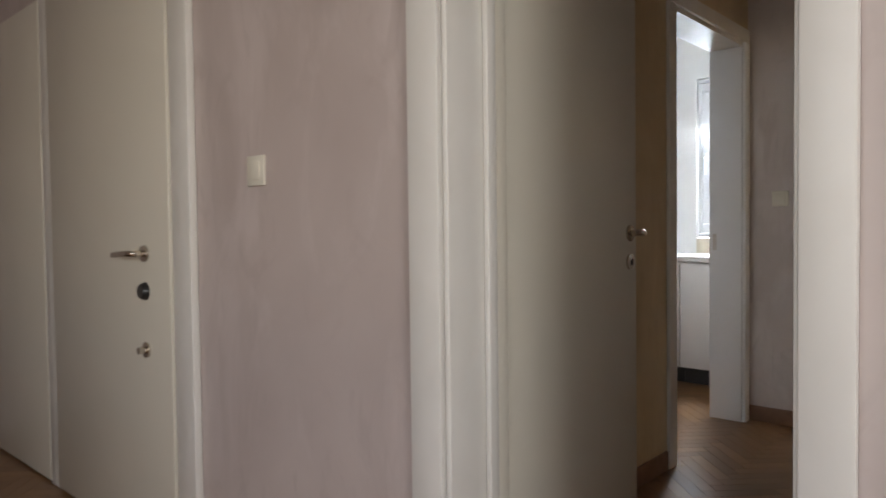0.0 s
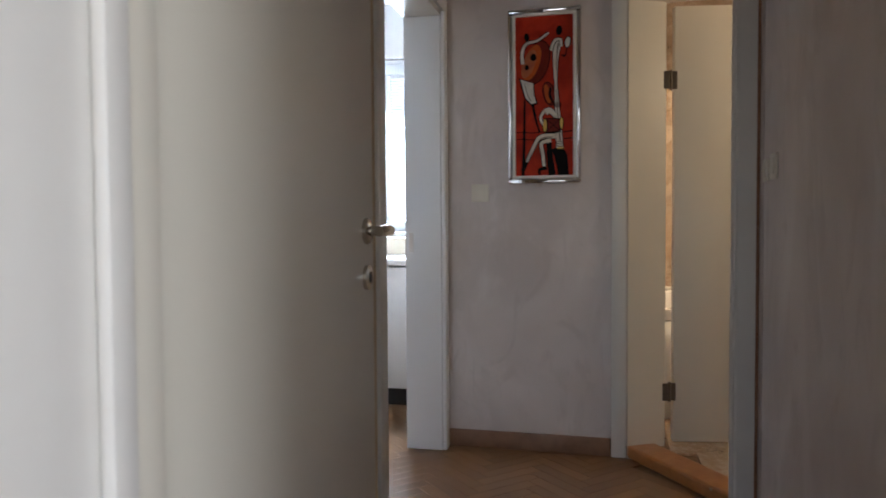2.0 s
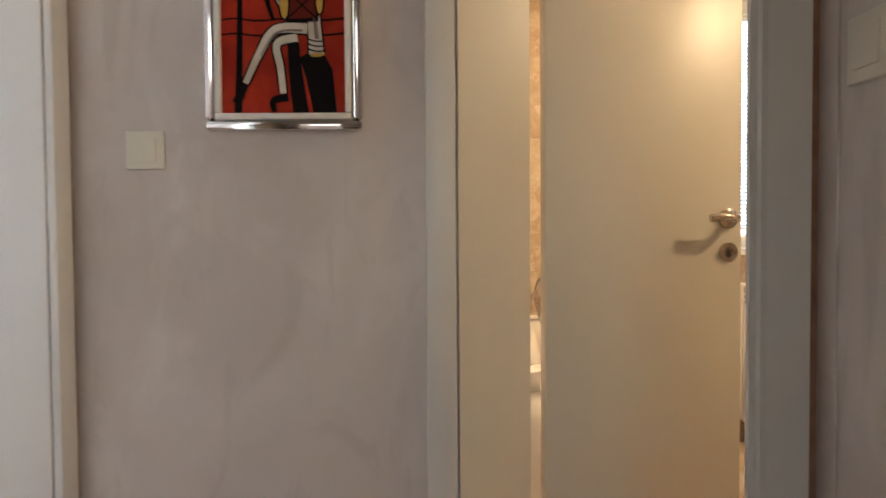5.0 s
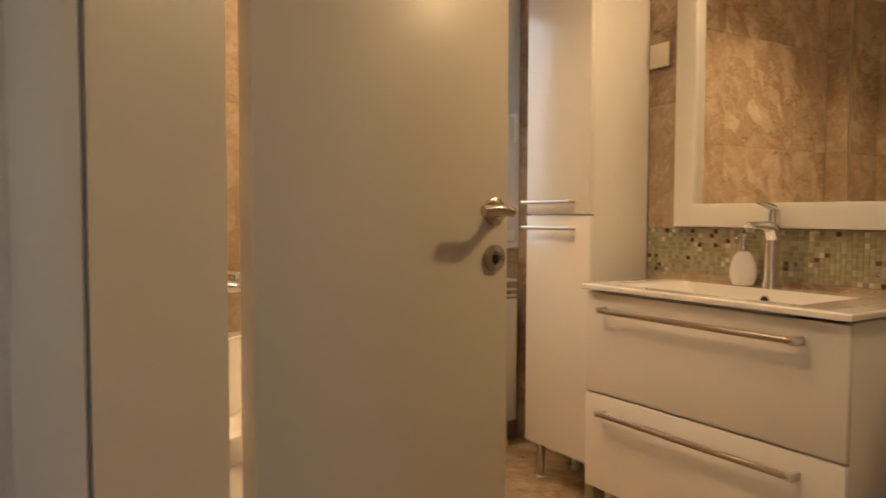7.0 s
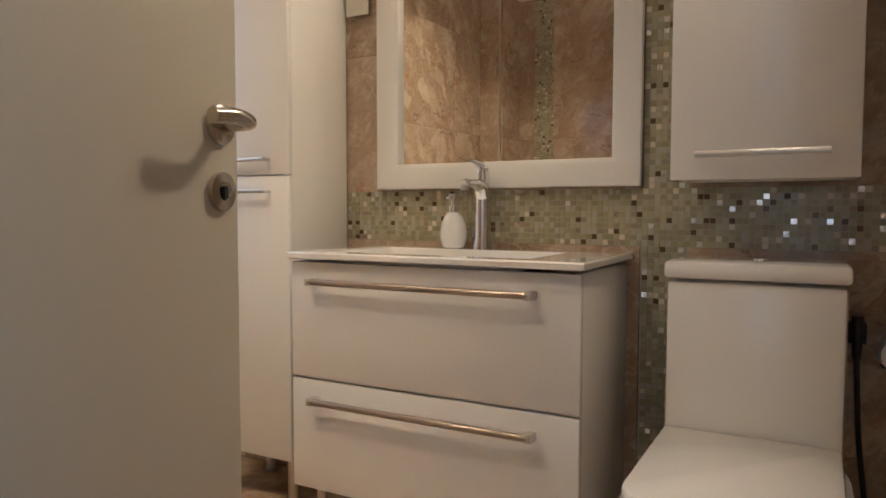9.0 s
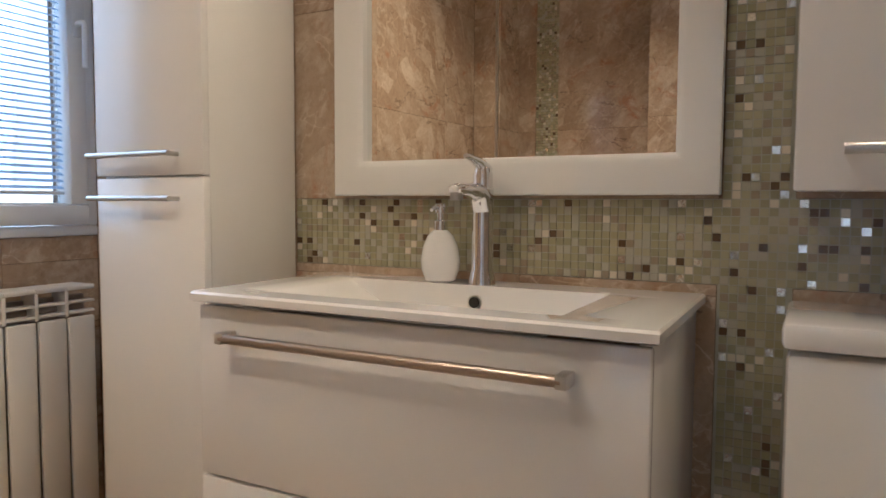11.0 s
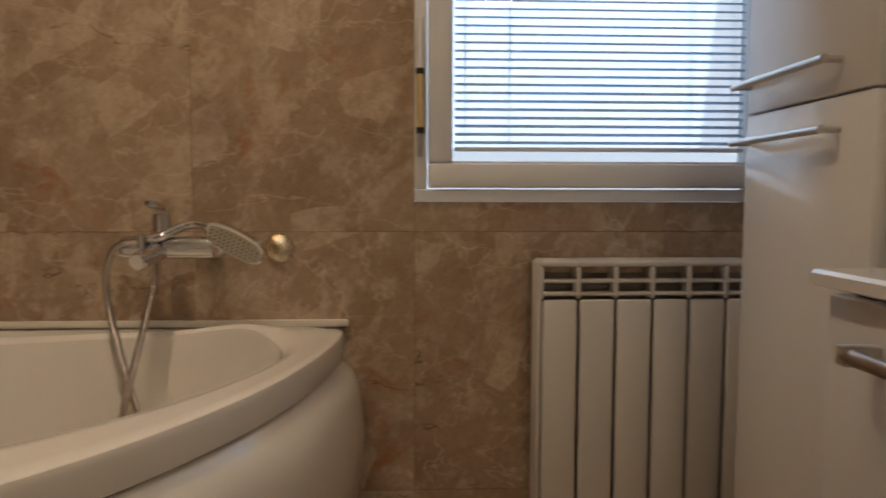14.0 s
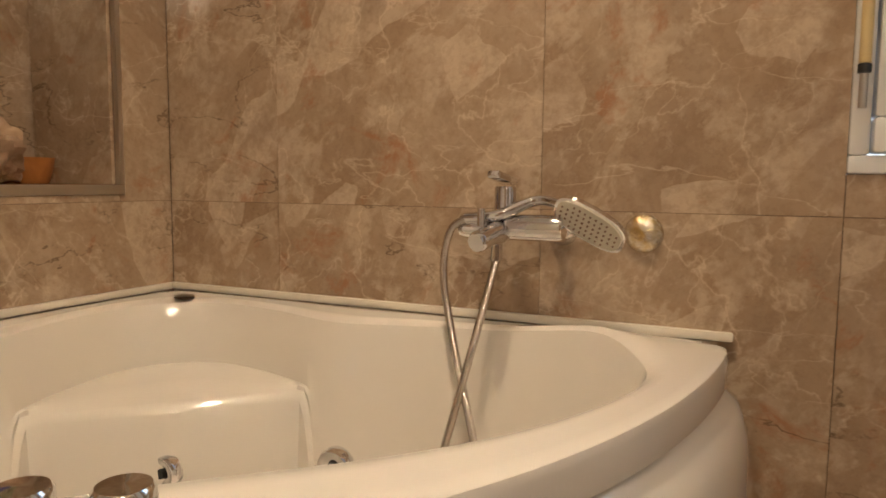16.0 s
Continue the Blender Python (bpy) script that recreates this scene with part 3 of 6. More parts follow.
# bathroom door frame
frame_b = thing("door_frame_bathroom", 0.07, 0, 0, "white painted frame round the slanted bathroom doorway", "door frame", kind="structure")
bpart("casing", (-0.004, -0.02, 0, 0.062, -0.001, 2.14), CASING, frame_b, 0.005)
ppart("jamb", [(0.066, -0.02), (0.071, -0.018), (0.232, 0.066), (0.236, 0.10), (0.222, 0.099), (0.066, 0.006)], ZB - 0.05, 2.075, DOOR, frame_b)
JR, JB, JE = Vector((0.390, -0.668)), Vector((0.630, -0.557)), Vector((0.486, -0.652))     # right jamb: front edge, edge in the bathroom, end towards the hallway wall


def along(a, b, k, d):
    """Point at the fraction k from a to b, d metres to the right of that line."""
    v = b - a
    n = Vector((v.y, -v.x)).normalized()
    p = a + v * k + n * d
    return (p.x, p.y)


ppart("jamb", [along(JR, JB, 0, 0), along(JR, JB, 1, 0), along(JR, JB, 1, 0.012), along(JR, JB, 0.04, 0.012)], 0, 2.075, CASING, frame_b)
ppart("jamb_stop", [along(JR, JB, 0.50, -0.010), along(JR, JB, 0.62, -0.010), along(JR, JB, 0.62, -0.0004), along(JR, JB, 0.50, -0.0004)], ZB, 2.06, CASING, frame_b)
ppart("strike_plate", [along(JR, JB, 0.78, -0.0015), along(JR, JB, 0.87, -0.0015), along(JR, JB, 0.87, 0.001), along(JR, JB, 0.78, 0.001)], 0.97, 1.07, CHROME, frame_b)
ppart("casing", [along(JR, JE, 0.0, 0.006), along(JR, JE, 0.86, 0.006), along(JR, JE, 0.86, -0.010), along(JR, JE, 0.06, -0.010)], 0, 2.14, CASING, frame_b)
ppart("casing_edge", [along(JR, JE, 0.865, 0.002), along(JR, JE, 1.0, 0.002), along(JR, JE, 1.0, -0.010), along(JR, JE, 0.865, -0.010)], 0, 2.14, RAWEDGE, frame_b, "scraped bare brown edge")
ppart("head_casing", [diag(0.0, -0.022), diag(0.765, -0.022), diag(0.765, -0.003), diag(0.0, -0.003)], 2.075, 2.14, CASING, frame_b)
ppart("head_jamb", [diag(0.0, 0), diag(0.70, 0), diag(0.70, 0.195), diag(0.0, 0.195)], 2.045, 2.075, DOOR, frame_b)

threshold = structure(ppart("threshold", [diag(-0.02, -0.012), diag(0.69, -0.012), diag(0.69, 0.13), diag(-0.01, 0.13)], 0.0, 0.058, THRESH),
                      "orange-brown lacquered wooden threshold of the bathroom", "threshold")
bev = threshold.modifiers.new("round", "BEVEL")
bev.width, bev.segments = 0.012, 3

# hallway door, open into the hallway
hall_door = make_leaf("hallway_door", (-0.455, -2.640), math.degrees(math.atan2(0.68, -0.030)), 0.722, 0.01, 2.03,
                      "cream lacquered hallway door, standing open at a right angle", 1, 0.672, 1.05, 0.962)
frame_h = thing("door_frame_hallway", -0.09, DOOR_Y0, 0, "cream painted frame of the hallway doorway", "door frame", kind="structure")
bpart("casing", (-0.52, DOOR_Y0 - 0.02, 0, -0.43, DOOR_Y0 - 0.001, 2.15), CASING, frame_h, 0.006)
bpart("casing", (0.25, DOOR_Y0 - 0.02, 0, 0.325, DOOR_Y0 - 0.001, 2.15), CASING, frame_h, 0.006)
bpart("head_casing", (-0.43, DOOR_Y0 - 0.02, 2.07, 0.25, DOOR_Y0 - 0.001, 2.15), CASING, frame_h, 0.006)
bpart("jamb", (-0.449, DOOR_Y0, 0, -0.42, DOOR_Y1, 2.078), CASING, frame_h, 0.004)
bpart("jamb_stop", (-0.419, DOOR_Y1 - 0.075, 0, -0.404, DOOR_Y1 - 0.045, 2.05), CASING, frame_h, 0.003)
bpart("jamb", (0.24, DOOR_Y0, 0, 0.269, DOOR_Y1, 2.078), CASING, frame_h, 0.004)
bpart("head_jamb", (-0.419, DOOR_Y0, 2.05, 0.239, DOOR_Y1, 2.078), CASING, frame_h)
bpart("hinge_strip", (-0.4185, DOOR_Y1 - 0.042, 0, -0.409, DOOR_Y1 - 0.002, 2.045), DOOR, frame_h, 0.002)

# entrance door, closed
entrance = thing("entrance_door", -2.0, DOOR_Y0, 0, "cream lacquered entrance door, closed, with a brass-toned lever", "door")
bpart("leaf_panel", (-2.58, DOOR_Y0 - 0.035, 0.01, -1.565, DOOR_Y0 - 0.002, 2.05), DOOR, entrance, 0.004)
tpart("lever", smooth_path([(-1.735, DOOR_Y0 - 0.036, 1.0), (-1.735, DOOR_Y0 - 0.075, 1.0), (-1.775, DOOR_Y0 - 0.085, 1.0), (-1.875, DOOR_Y0 - 0.08, 0.995)], 5), 0.010, NICKEL, entrance)
lpart("handle_rose", [(0.0, -0.008), (0.026, -0.008), (0.028, 0), (0.0, 0)], (-1.735, DOOR_Y0 - 0.0355, 1.0), NICKEL, entrance, "y")
lpart("cylinder_rose", [(0.0, -0.02), (0.022, -0.02), (0.030, -0.006), (0.030, 0), (0.0, 0)], (-1.735, DOOR_Y0 - 0.0355, 0.875), BLACK, entrance, "y", "black lock escutcheon")
lpart("thumb_turn", [(0.0, -0.03), (0.012, -0.03), (0.012, -0.008), (0.026, -0.006), (0.026, 0), (0.0, 0)], (-1.735, DOOR_Y0 - 0.0355, 0.68), NICKEL, entrance, "y")
bpart("side_panel", (-3.45, DOOR_Y0 - 0.03, 0.01, -2.69, DOOR_Y0 - 0.002, 2.05), DOOR, entrance, 0.004)
frame_e = thing("door_frame_entrance", -1.5, DOOR_Y0, 0, "cream painted frame of the entrance door", "door frame", kind="structure")
bpart("casing", (-1.56, DOOR_Y0 - 0.028, 0, -1.445, DOOR_Y0 - 0.001, 2.14), CASING, frame_e, 0.005)
bpart("casing", (-2.685, DOOR_Y0 - 0.028, 0, -2.585, DOOR_Y0 - 0.001, 2.14), CASING, frame_e, 0.005)
bpart("head_casing", (-2.585, DOOR_Y0 - 0.028, 2.06, -1.56, DOOR_Y0 - 0.001, 2.14), CASING, frame_e, 0.005)

# kitchen doorway frame
frame_k = thing("door_frame_kitchen", -0.85, -0.04, 0, "white painted frame of the kitchen doorway", "door frame", kind="structure")
bpart("casing", (HALL_W, -0.085, 0, HALL_W + 0.018, -0.018, 2.04), PVC, frame_k, 0.005)
bpart("casing", (HALL_W, -1.03, 0, HALL_W + 0.018, -0.955, 2.04), CASING, frame_k, 0.005)
bpart("head_casing", (HALL_W, -1.03, 2.0405, HALL_W + 0.018, -0.018, 2.11), CASING, frame_k, 0.005)
bpart("jamb", (-0.945, -0.09, 0, HALL_W - 0.001, -0.001, 2.02), PVC, frame_k, 0.004)
bpart("jamb", (-0.945, -0.949, 0, HALL_W - 0.001, -0.925, 2.02), CASING, frame_k, 0.004)
bpart("head_jamb", (-0.945, -0.949, 2.021, HALL_W - 0.001, -0.001, 2.048), CASING, frame_k)
bpart("strike_plate", (-0.925, -0.0925, 0.93, -0.905, -0.0895, 1.02), BRUSHED, frame_k)


# ---------------------------------------------------------------- switches
def switch(name, pos, axis, rockers, label, size=0.082):
    """Wall switch plate facing -y ('y') or -x ('x')."""
    t = thing(name, *pos, label, "light switch", "wall switches")
    x, y, z = pos
    h = size / 2

    def slab(nm, a0, a1, z0, z1, d0, d1, mat, bev):
        dims = (x + a0, y - d1, z + z0, x + a1, y - d0, z + z1) if axis == "y" else (x - d1, y + a0, z + z0, x - d0, y + a1, z + z1)
        return bpart(nm, dims, mat, t, bev)
    slab("plate", -h, h, -h, h, 0.0, 0.009, PLATE, 0.003)
    w = (size * 0.62) / rockers
    for i in range(rockers):
        a = -size * 0.31 + i * w
        slab("rocker", a + 0.0006, a + w - 0.0006, -size * 0.31, size * 0.31, 0.0092, 0.0125, PLATE, 0.0015)
    return t


switch("light_switch", (-0.602, -0.001, 1.205), "y", 1, "cream single light switch on grey-lilac stucco")
switch("light_switch", (-1.115, DOOR_Y0 - 0.001, 1.235), "y", 1, "cream single light switch on pink stucco beside the entrance")
switch("light_switch", (HALL_E - 0.001, -0.86, 1.235), "x", 2, "cream double light switch on the hallway wall")
switch("light_switch", (HALL_E - 0.001, -0.755, 1.23), "x", 1, "cream single light switch beside the bathroom doorway", 0.075)
switch("power_socket_switch", (E_X - 0.012, 0.815, 1.60), "x", 1, "cream switch on brown marble tile beside the mirror")

# ---------------------------------------------------------------- painting
px0, px1, pz0, pz1 = -0.468, -0.136, 1.243, 2.035
painting = thing("painting", -0.3, 0, pz0, "tall red painting of musicians in a chrome and white frame", "painting")
F = 0.036
bpart("canvas", (px0 + F, -0.022, pz0 + F, px1 - F, -0.012, pz1 - F), RED, painting)
for nm, d in (("frame_bottom", (px0, -0.03, pz0, px1, -0.002, pz0 + 0.022)), ("frame_top", (px0, -0.03, pz1 - 0.022, px1, -0.002, pz1)),
              ("frame_left", (px0, -0.03, pz0 + 0.0225, px0 + 0.022, -0.002, pz1 - 0.0225)), ("frame_right", (px1 - 0.022, -0.03, pz0 + 0.0225, px1, -0.002, pz1 - 0.0225))):
    bpart(nm, d, CHROME, painting, 0.009, "mirror-bright outer frame")
for nm, d in (("inner_bottom", (px0 + 0.0225, -0.034, pz0 + 0.0225, px1 - 0.0225, -0.004, pz0 + F)), ("inner_top", (px0 + 0.0225, -0.034, pz1 - F, px1 - 0.0225, -0.004, pz1 - 0.0225)),
              ("inner_left", (px0 + 0.0225, -0.034, pz0 + F + 0.0005, px0 + F, -0.004, pz1 - F - 0.0005)), ("inner_right", (px1 - F, -0.034, pz0 + F + 0.0005, px1 - 0.0225, -0.004, pz1 - F - 0.0005))):
    bpart(nm, d, CASING, painting, 0.003, "white inner frame")
cw, ch = px1 - px0 - 2 * F, pz1 - pz0 - 2 * F


def paint(name, pts, mat, layer):
    """Flat brush shape on the canvas; pts in fractions of its width and of its width upward."""
    bm = bmesh.new()
    y = -0.0224 - 0.0006 * layer
    vs = [bm.verts.new((px0 + F + a * cw, y, pz0 + F + b * cw)) for a, b in pts]
    bm.faces.new(vs)
    r = bmesh.ops.extrude_face_region(bm, geom=bm.faces[:])
    for v in r["geom"]:
        if isinstance(v, bmesh.types.BMVert):
            v.co.y += 0.0005
    part(name, bm, mat, painting)


def stroke(name, pts, w, mat, layer):
    pts = [(p.x, p.y) for p in smooth_path([(a, b, 0) for a, b in pts], 6)]
    ws = w if isinstance(w, tuple) else (w, w)
    left, right = [], []
    for i, (a, b) in enumerate(pts):
        a0, b0 = pts[max(i - 1, 0)]
        a1, b1 = pts[min(i + 1, len(pts) - 1)]
        ln = math.hypot(a1 - a0, b1 - b0) or 1
        k = i / (len(pts) - 1)
        h = (ws[0] * (1 - k) + ws[1] * k) / 2
        left.append((a - (b1 - b0) / ln * h, b + (a1 - a0) / ln * h))
        right.append((a + (b1 - b0) / ln * h, b - (a1 - a0) / ln * h))
    paint(name, left + right[::-1], mat, layer)


def oval(cx, cy, rx, ry, rot=0.0, n=20):
    c, s = math.cos(rot), math.sin(rot)
    return [(cx + rx * math.cos(k) * c - ry * math.sin(k) * s, cy + rx * math.cos(k) * s + ry * math.sin(k) * c) for k in (2 * math.pi * i / n for i in range(n))]


def outlined(name, pts, w, mat, layer):
    """Brush stroke with a black contour."""
    ws = w if isinstance(w, tuple) else (w, w)
    stroke("painted_contour", pts, tuple(v + 0.028 for v in ws), PAINT_BLACK, layer)
    stroke(name, pts, ws, mat, layer + 1)


def blob(name, c, r, rot, mat, layer):
    paint("painted_contour", oval(c[0], c[1], r[0] + 0.016, r[1] + 0.016, rot), PAINT_BLACK, layer)
    paint(name, oval(c[0], c[1], r[0], r[1], rot), mat, layer + 1)


for zl in (0.755, 0.635):
    stroke("painted_line", [(0.0, zl), (0.12, zl + 0.012), (0.3, zl - 0.006), (0.55, zl + 0.01), (0.8, zl - 0.004), (1.0, zl + 0.012)], (0.014, 0.018), PAINT_BLACK, 1)
stroke("painted_leg", [(0.16, 1.32), (0.15, 0.6), (0.13, 0.0)], (0.035, 0.06), PAINT_BLACK, 1)
stroke("painted_leg", [(0.30, 1.26), (0.35, 1.0), (0.42, 0.76)], (0.055, 0.03), PAINT_BLACK, 1)
stroke("painted_trunk", [(0.58, 0.62), (0.60, 0.32), (0.64, 0.0)], (0.09, 0.13), PAINT_BLACK, 1)
paint("painted_trousers", [(0.63, 0.45), (0.72, 0.50), (0.83, 0.48), (0.90, 0.35), (0.93, 0.0), (0.74, 0.0), (0.68, 0.30)], PAINT_BLACK, 2)
paint("painted_trouser_hem", oval(0.78, 0.475, 0.06, 0.018, 0.1), PAINT_YELLOW, 3)
# guitar player
paint("painted_head", oval(0.20, 2.41, 0.045, 0.075, 0.2), PAINT_BLACK, 2)
blob("painted_guitar", (0.38, 1.97), (0.20, 0.375), -0.28, PAINT_DARKRED, 3)
paint("painted_guitar", oval(0.285, 1.97, 0.14, 0.32, -0.32), PAINT_RUST, 5)
paint("painted_guitar", oval(0.235, 1.95, 0.105, 0.26, -0.36), PAINT_ORANGE, 6)
paint("painted_hole", oval(0.315, 2.06, 0.055, 0.062), PAINT_BLACK, 7)
paint("painted_hole", oval(0.20, 1.89, 0.036, 0.046), PAINT_BLACK, 7)
outlined("painted_arm", [(0.13, 1.95), (0.12, 2.15), (0.20, 2.30), (0.38, 2.34), (0.58, 2.47)], (0.06, 0.03), PAINT_WHITE, 6)
paint("painted_contour", [(0.06, 1.71), (0.33, 1.63), (0.34, 1.42), (0.395, 1.25), (0.28, 1.22), (0.16, 1.34), (0.10, 1.54)], PAINT_BLACK, 2)
paint("painted_shorts", [(0.09, 1.685), (0.31, 1.61), (0.32, 1.42), (0.365, 1.275), (0.28, 1.25), (0.18, 1.36), (0.13, 1.54)], PAINT_WHITE, 7)
stroke("painted_fold", [(0.16, 1.62), (0.20, 1.45), (0.27, 1.30)], (0.01, 0.02), PAINT_GREY, 8)
# singer with the long arm
paint("painted_head", oval(0.76, 2.50, 0.055, 0.085, -0.1), PAINT_BLACK, 2)
outlined("painted_arm", [(0.74, 2.33), (0.70, 2.05), (0.70, 1.62)], (0.15, 0.04), PAINT_WHITE, 2)
outlined("painted_arm", [(0.70, 1.64), (0.73, 1.10), (0.77, 0.48)], (0.035, 0.12), PAINT_WHITE, 2)
stroke("painted_fold", [(0.745, 2.28), (0.72, 2.05), (0.715, 1.75)], (0.035, 0.01), PAINT_GREY, 4)
stroke("painted_fold", [(0.715, 1.5), (0.74, 1.0), (0.775, 0.6)], (0.008, 0.035), PAINT_GREY, 4)
for zl in (0.50, 0.54, 0.58):
    stroke("painted_cuff", [(0.70, zl + 0.02), (0.77, zl), (0.84, zl + 0.005)], (0.012, 0.012), PAINT_BLACK, 5)
outlined("painted_collar", [(0.62, 2.16), (0.68, 2.32), (0.78, 2.34), (0.80, 2.22)], (0.05, 0.04), PAINT_WHITE, 5)
blob("painted_hand", (0.905, 2.29), (0.042, 0.09), -0.15, PAINT_WHITE, 2)
stroke("painted_sleeve", [(0.80, 2.08), (0.86, 2.06), (0.89, 2.18)], (0.03, 0.02), PAINT_BLACK, 1)
# seated drummer
blob("painted_hat", (0.585, 1.42), (0.095, 0.20), 0.22, PAINT_DARKRED, 2)
paint("painted_hat", oval(0.56, 1.42, 0.05, 0.17, 0.22), PAINT_RUST, 4)
stroke("painted_hat_band", [(0.61, 1.52), (0.60, 1.38), (0.66, 1.26)], (0.05, 0.03), PAINT_BLACK, 5)
blob("painted_hat", (0.73, 1.22), (0.055, 0.05), 0.0, PAINT_DARKRED, 2)
outlined("painted_shirt", [(0.52, 1.10), (0.60, 1.13), (0.70, 1.02)], (0.11, 0.07), PAINT_WHITE, 3)
outlined("painted_shirt", [(0.50, 1.12), (0.44, 1.00), (0.50, 0.86)], (0.05, 0.04), PAINT_WHITE, 5)
paint("painted_drum", [(0.52, 1.00), (0.80, 0.99), (0.79, 0.74), (0.53, 0.73)], PAINT_BLACK, 4)
paint("painted_drum", [(0.54, 0.98), (0.78, 0.97), (0.77, 0.77), (0.55, 0.76)], PAINT_DARKRED, 5)
for a0, a1 in ((0.55, 0.77), (0.77, 0.55)):
    stroke("painted_cord", [(a0, 0.77), (0.66, 0.87), (a1, 0.97)], (0.012, 0.012), PAINT_BLACK, 6)
blob("painted_drum_head", (0.515, 0.87), (0.032, 0.11), 0.0, PAINT_YELLOW, 6)
blob("painted_drum_head", (0.80, 0.90), (0.026, 0.10), 0.0, PAINT_YELLOW, 6)
outlined("painted_limb", [(0.70, 0.68), (0.44, 0.67), (0.30, 0.46), (0.195, 0.24)], (0.085, 0.045), PAINT_WHITE, 7)
outlined("painted_limb", [(0.62, 0.61), (0.455, 0.56), (0.48, 0.36), (0.50, 0.16)], (0.065, 0.05), PAINT_WHITE, 6)
stroke("painted_fold", [(0.66, 0.665), (0.45, 0.645), (0.32, 0.46)], (0.02, 0.01), PAINT_GREY, 9)
stroke("painted_shoe", [(0.20, 0.24), (0.16, 0.16), (0.12, 0.08)], (0.05, 0.08), PAINT_BLACK, 8)
stroke("painted_shoe", [(0.54, 0.13), (0.42, 0.10), (0.43, 0.01)], (0.07, 0.04), PAINT_BLACK, 8)

# ---------------------------------------------------------------- kitchen seen through its doorway
kx0, kx1 = -2.7, -0.80
worktop = thing("kitchen_worktop", -1.7, 0.85, 0.83, "pale speckled worktop on white base cabinets", "worktop")
bpart("slab", (kx0, 0.55, 0.825, kx1, 1.175, 0.862), COUNTER, worktop, 0.006)
for i in range(3):
    cx = kx1 - 0.6 * (i + 1)
    cab = thing("base_cabinet", cx + 0.3, 0.85, 0, "white gloss kitchen base cabinet under the worktop", "cabinet", "kitchen base cabinets")
    bpart("body", (cx + 0.002, 0.59, 0.115, cx + 0.598, 1.17, 0.822), SATINW, cab)
    bpart("door", (cx + 0.004, 0.57, 0.118, cx + 0.596, 0.589, 0.818), GLOSSW, cab, 0.003)
    bpart("plinth", (cx + 0.002, 0.66, 0.0, cx + 0.598, 0.68, 0.1145), BLACK, cab)


# ---------------------------------------------------------------- windows
def window(name, x0, x1, z0, z1, y, label, handle_left, fw=0.028, sw=0.066):
    w = thing(name, (x0 + x1) / 2, y, z0, label, "window", kind="structure")
    for nm, d in (("window_frame", (x0, y - 0.012, z0, x1, y + 0.06, z0 + fw)), ("window_frame", (x0, y - 0.012, z1 - fw, x1, y + 0.06, z1)),
                  ("window_frame", (x0, y - 0.012, z0 + fw + 0.0005, x0 + fw, y + 0.06, z1 - fw - 0.0005)), ("window_frame", (x1 - fw, y - 0.012, z0 + fw + 0.0005, x1, y + 0.06, z1 - fw - 0.0005))):
        bpart(nm, d, PVC, w, 0.004)
    a0, a1, b0, b1 = x0 + fw + 0.003, x1 - fw - 0.003, z0 + fw + 0.003, z1 - fw - 0.003
    for nm, d in (("sash", (a0, y - 0.022, b0, a1, y + 0.045, b0 + sw)), ("sash", (a0, y - 0.022, b1 - sw, a1, y + 0.045, b1)),
                  ("sash", (a0, y - 0.022, b0 + sw + 0.0005, a0 + sw, y + 0.045, b1 - sw - 0.0005)), ("sash", (a1 - sw, y - 0.022, b0 + sw + 0.0005, a1, y + 0.045, b1 - sw - 0.0005))):
        bpart(nm, d, PVC, w, 0.006)
    p = bpart("pane", (a0 + sw, y + 0.028, b0 + sw, a1 - sw, y + 0.034, b1 - sw), GLASS, w)
    p.visible_shadow = False
    bpart("glazing_bead", (a0 + sw, y + 0.0, b0 + sw - 0.002, a1 - sw, y + 0.02, b0 + sw + 0.006), PVC, w, 0.002)
    hx = a0 + sw / 2 if handle_left else a1 - sw / 2
    hz = (z0 + z1) / 2
    bpart("handle_plate", (hx - 0.014, y - 0.028, hz - 0.035, hx + 0.014, y - 0.0222, hz + 0.035), PVC, w, 0.002)
    tpart("window_handle", smooth_path([(hx, y - 0.026, hz), (hx, y - 0.055, hz), (hx, y - 0.06, hz - 0.02), (hx, y - 0.058, hz - 0.12)], 4), 0.008, PVC, w)
    return w, (a0 + sw, a1 - sw, b0 + sw, b1 - sw)


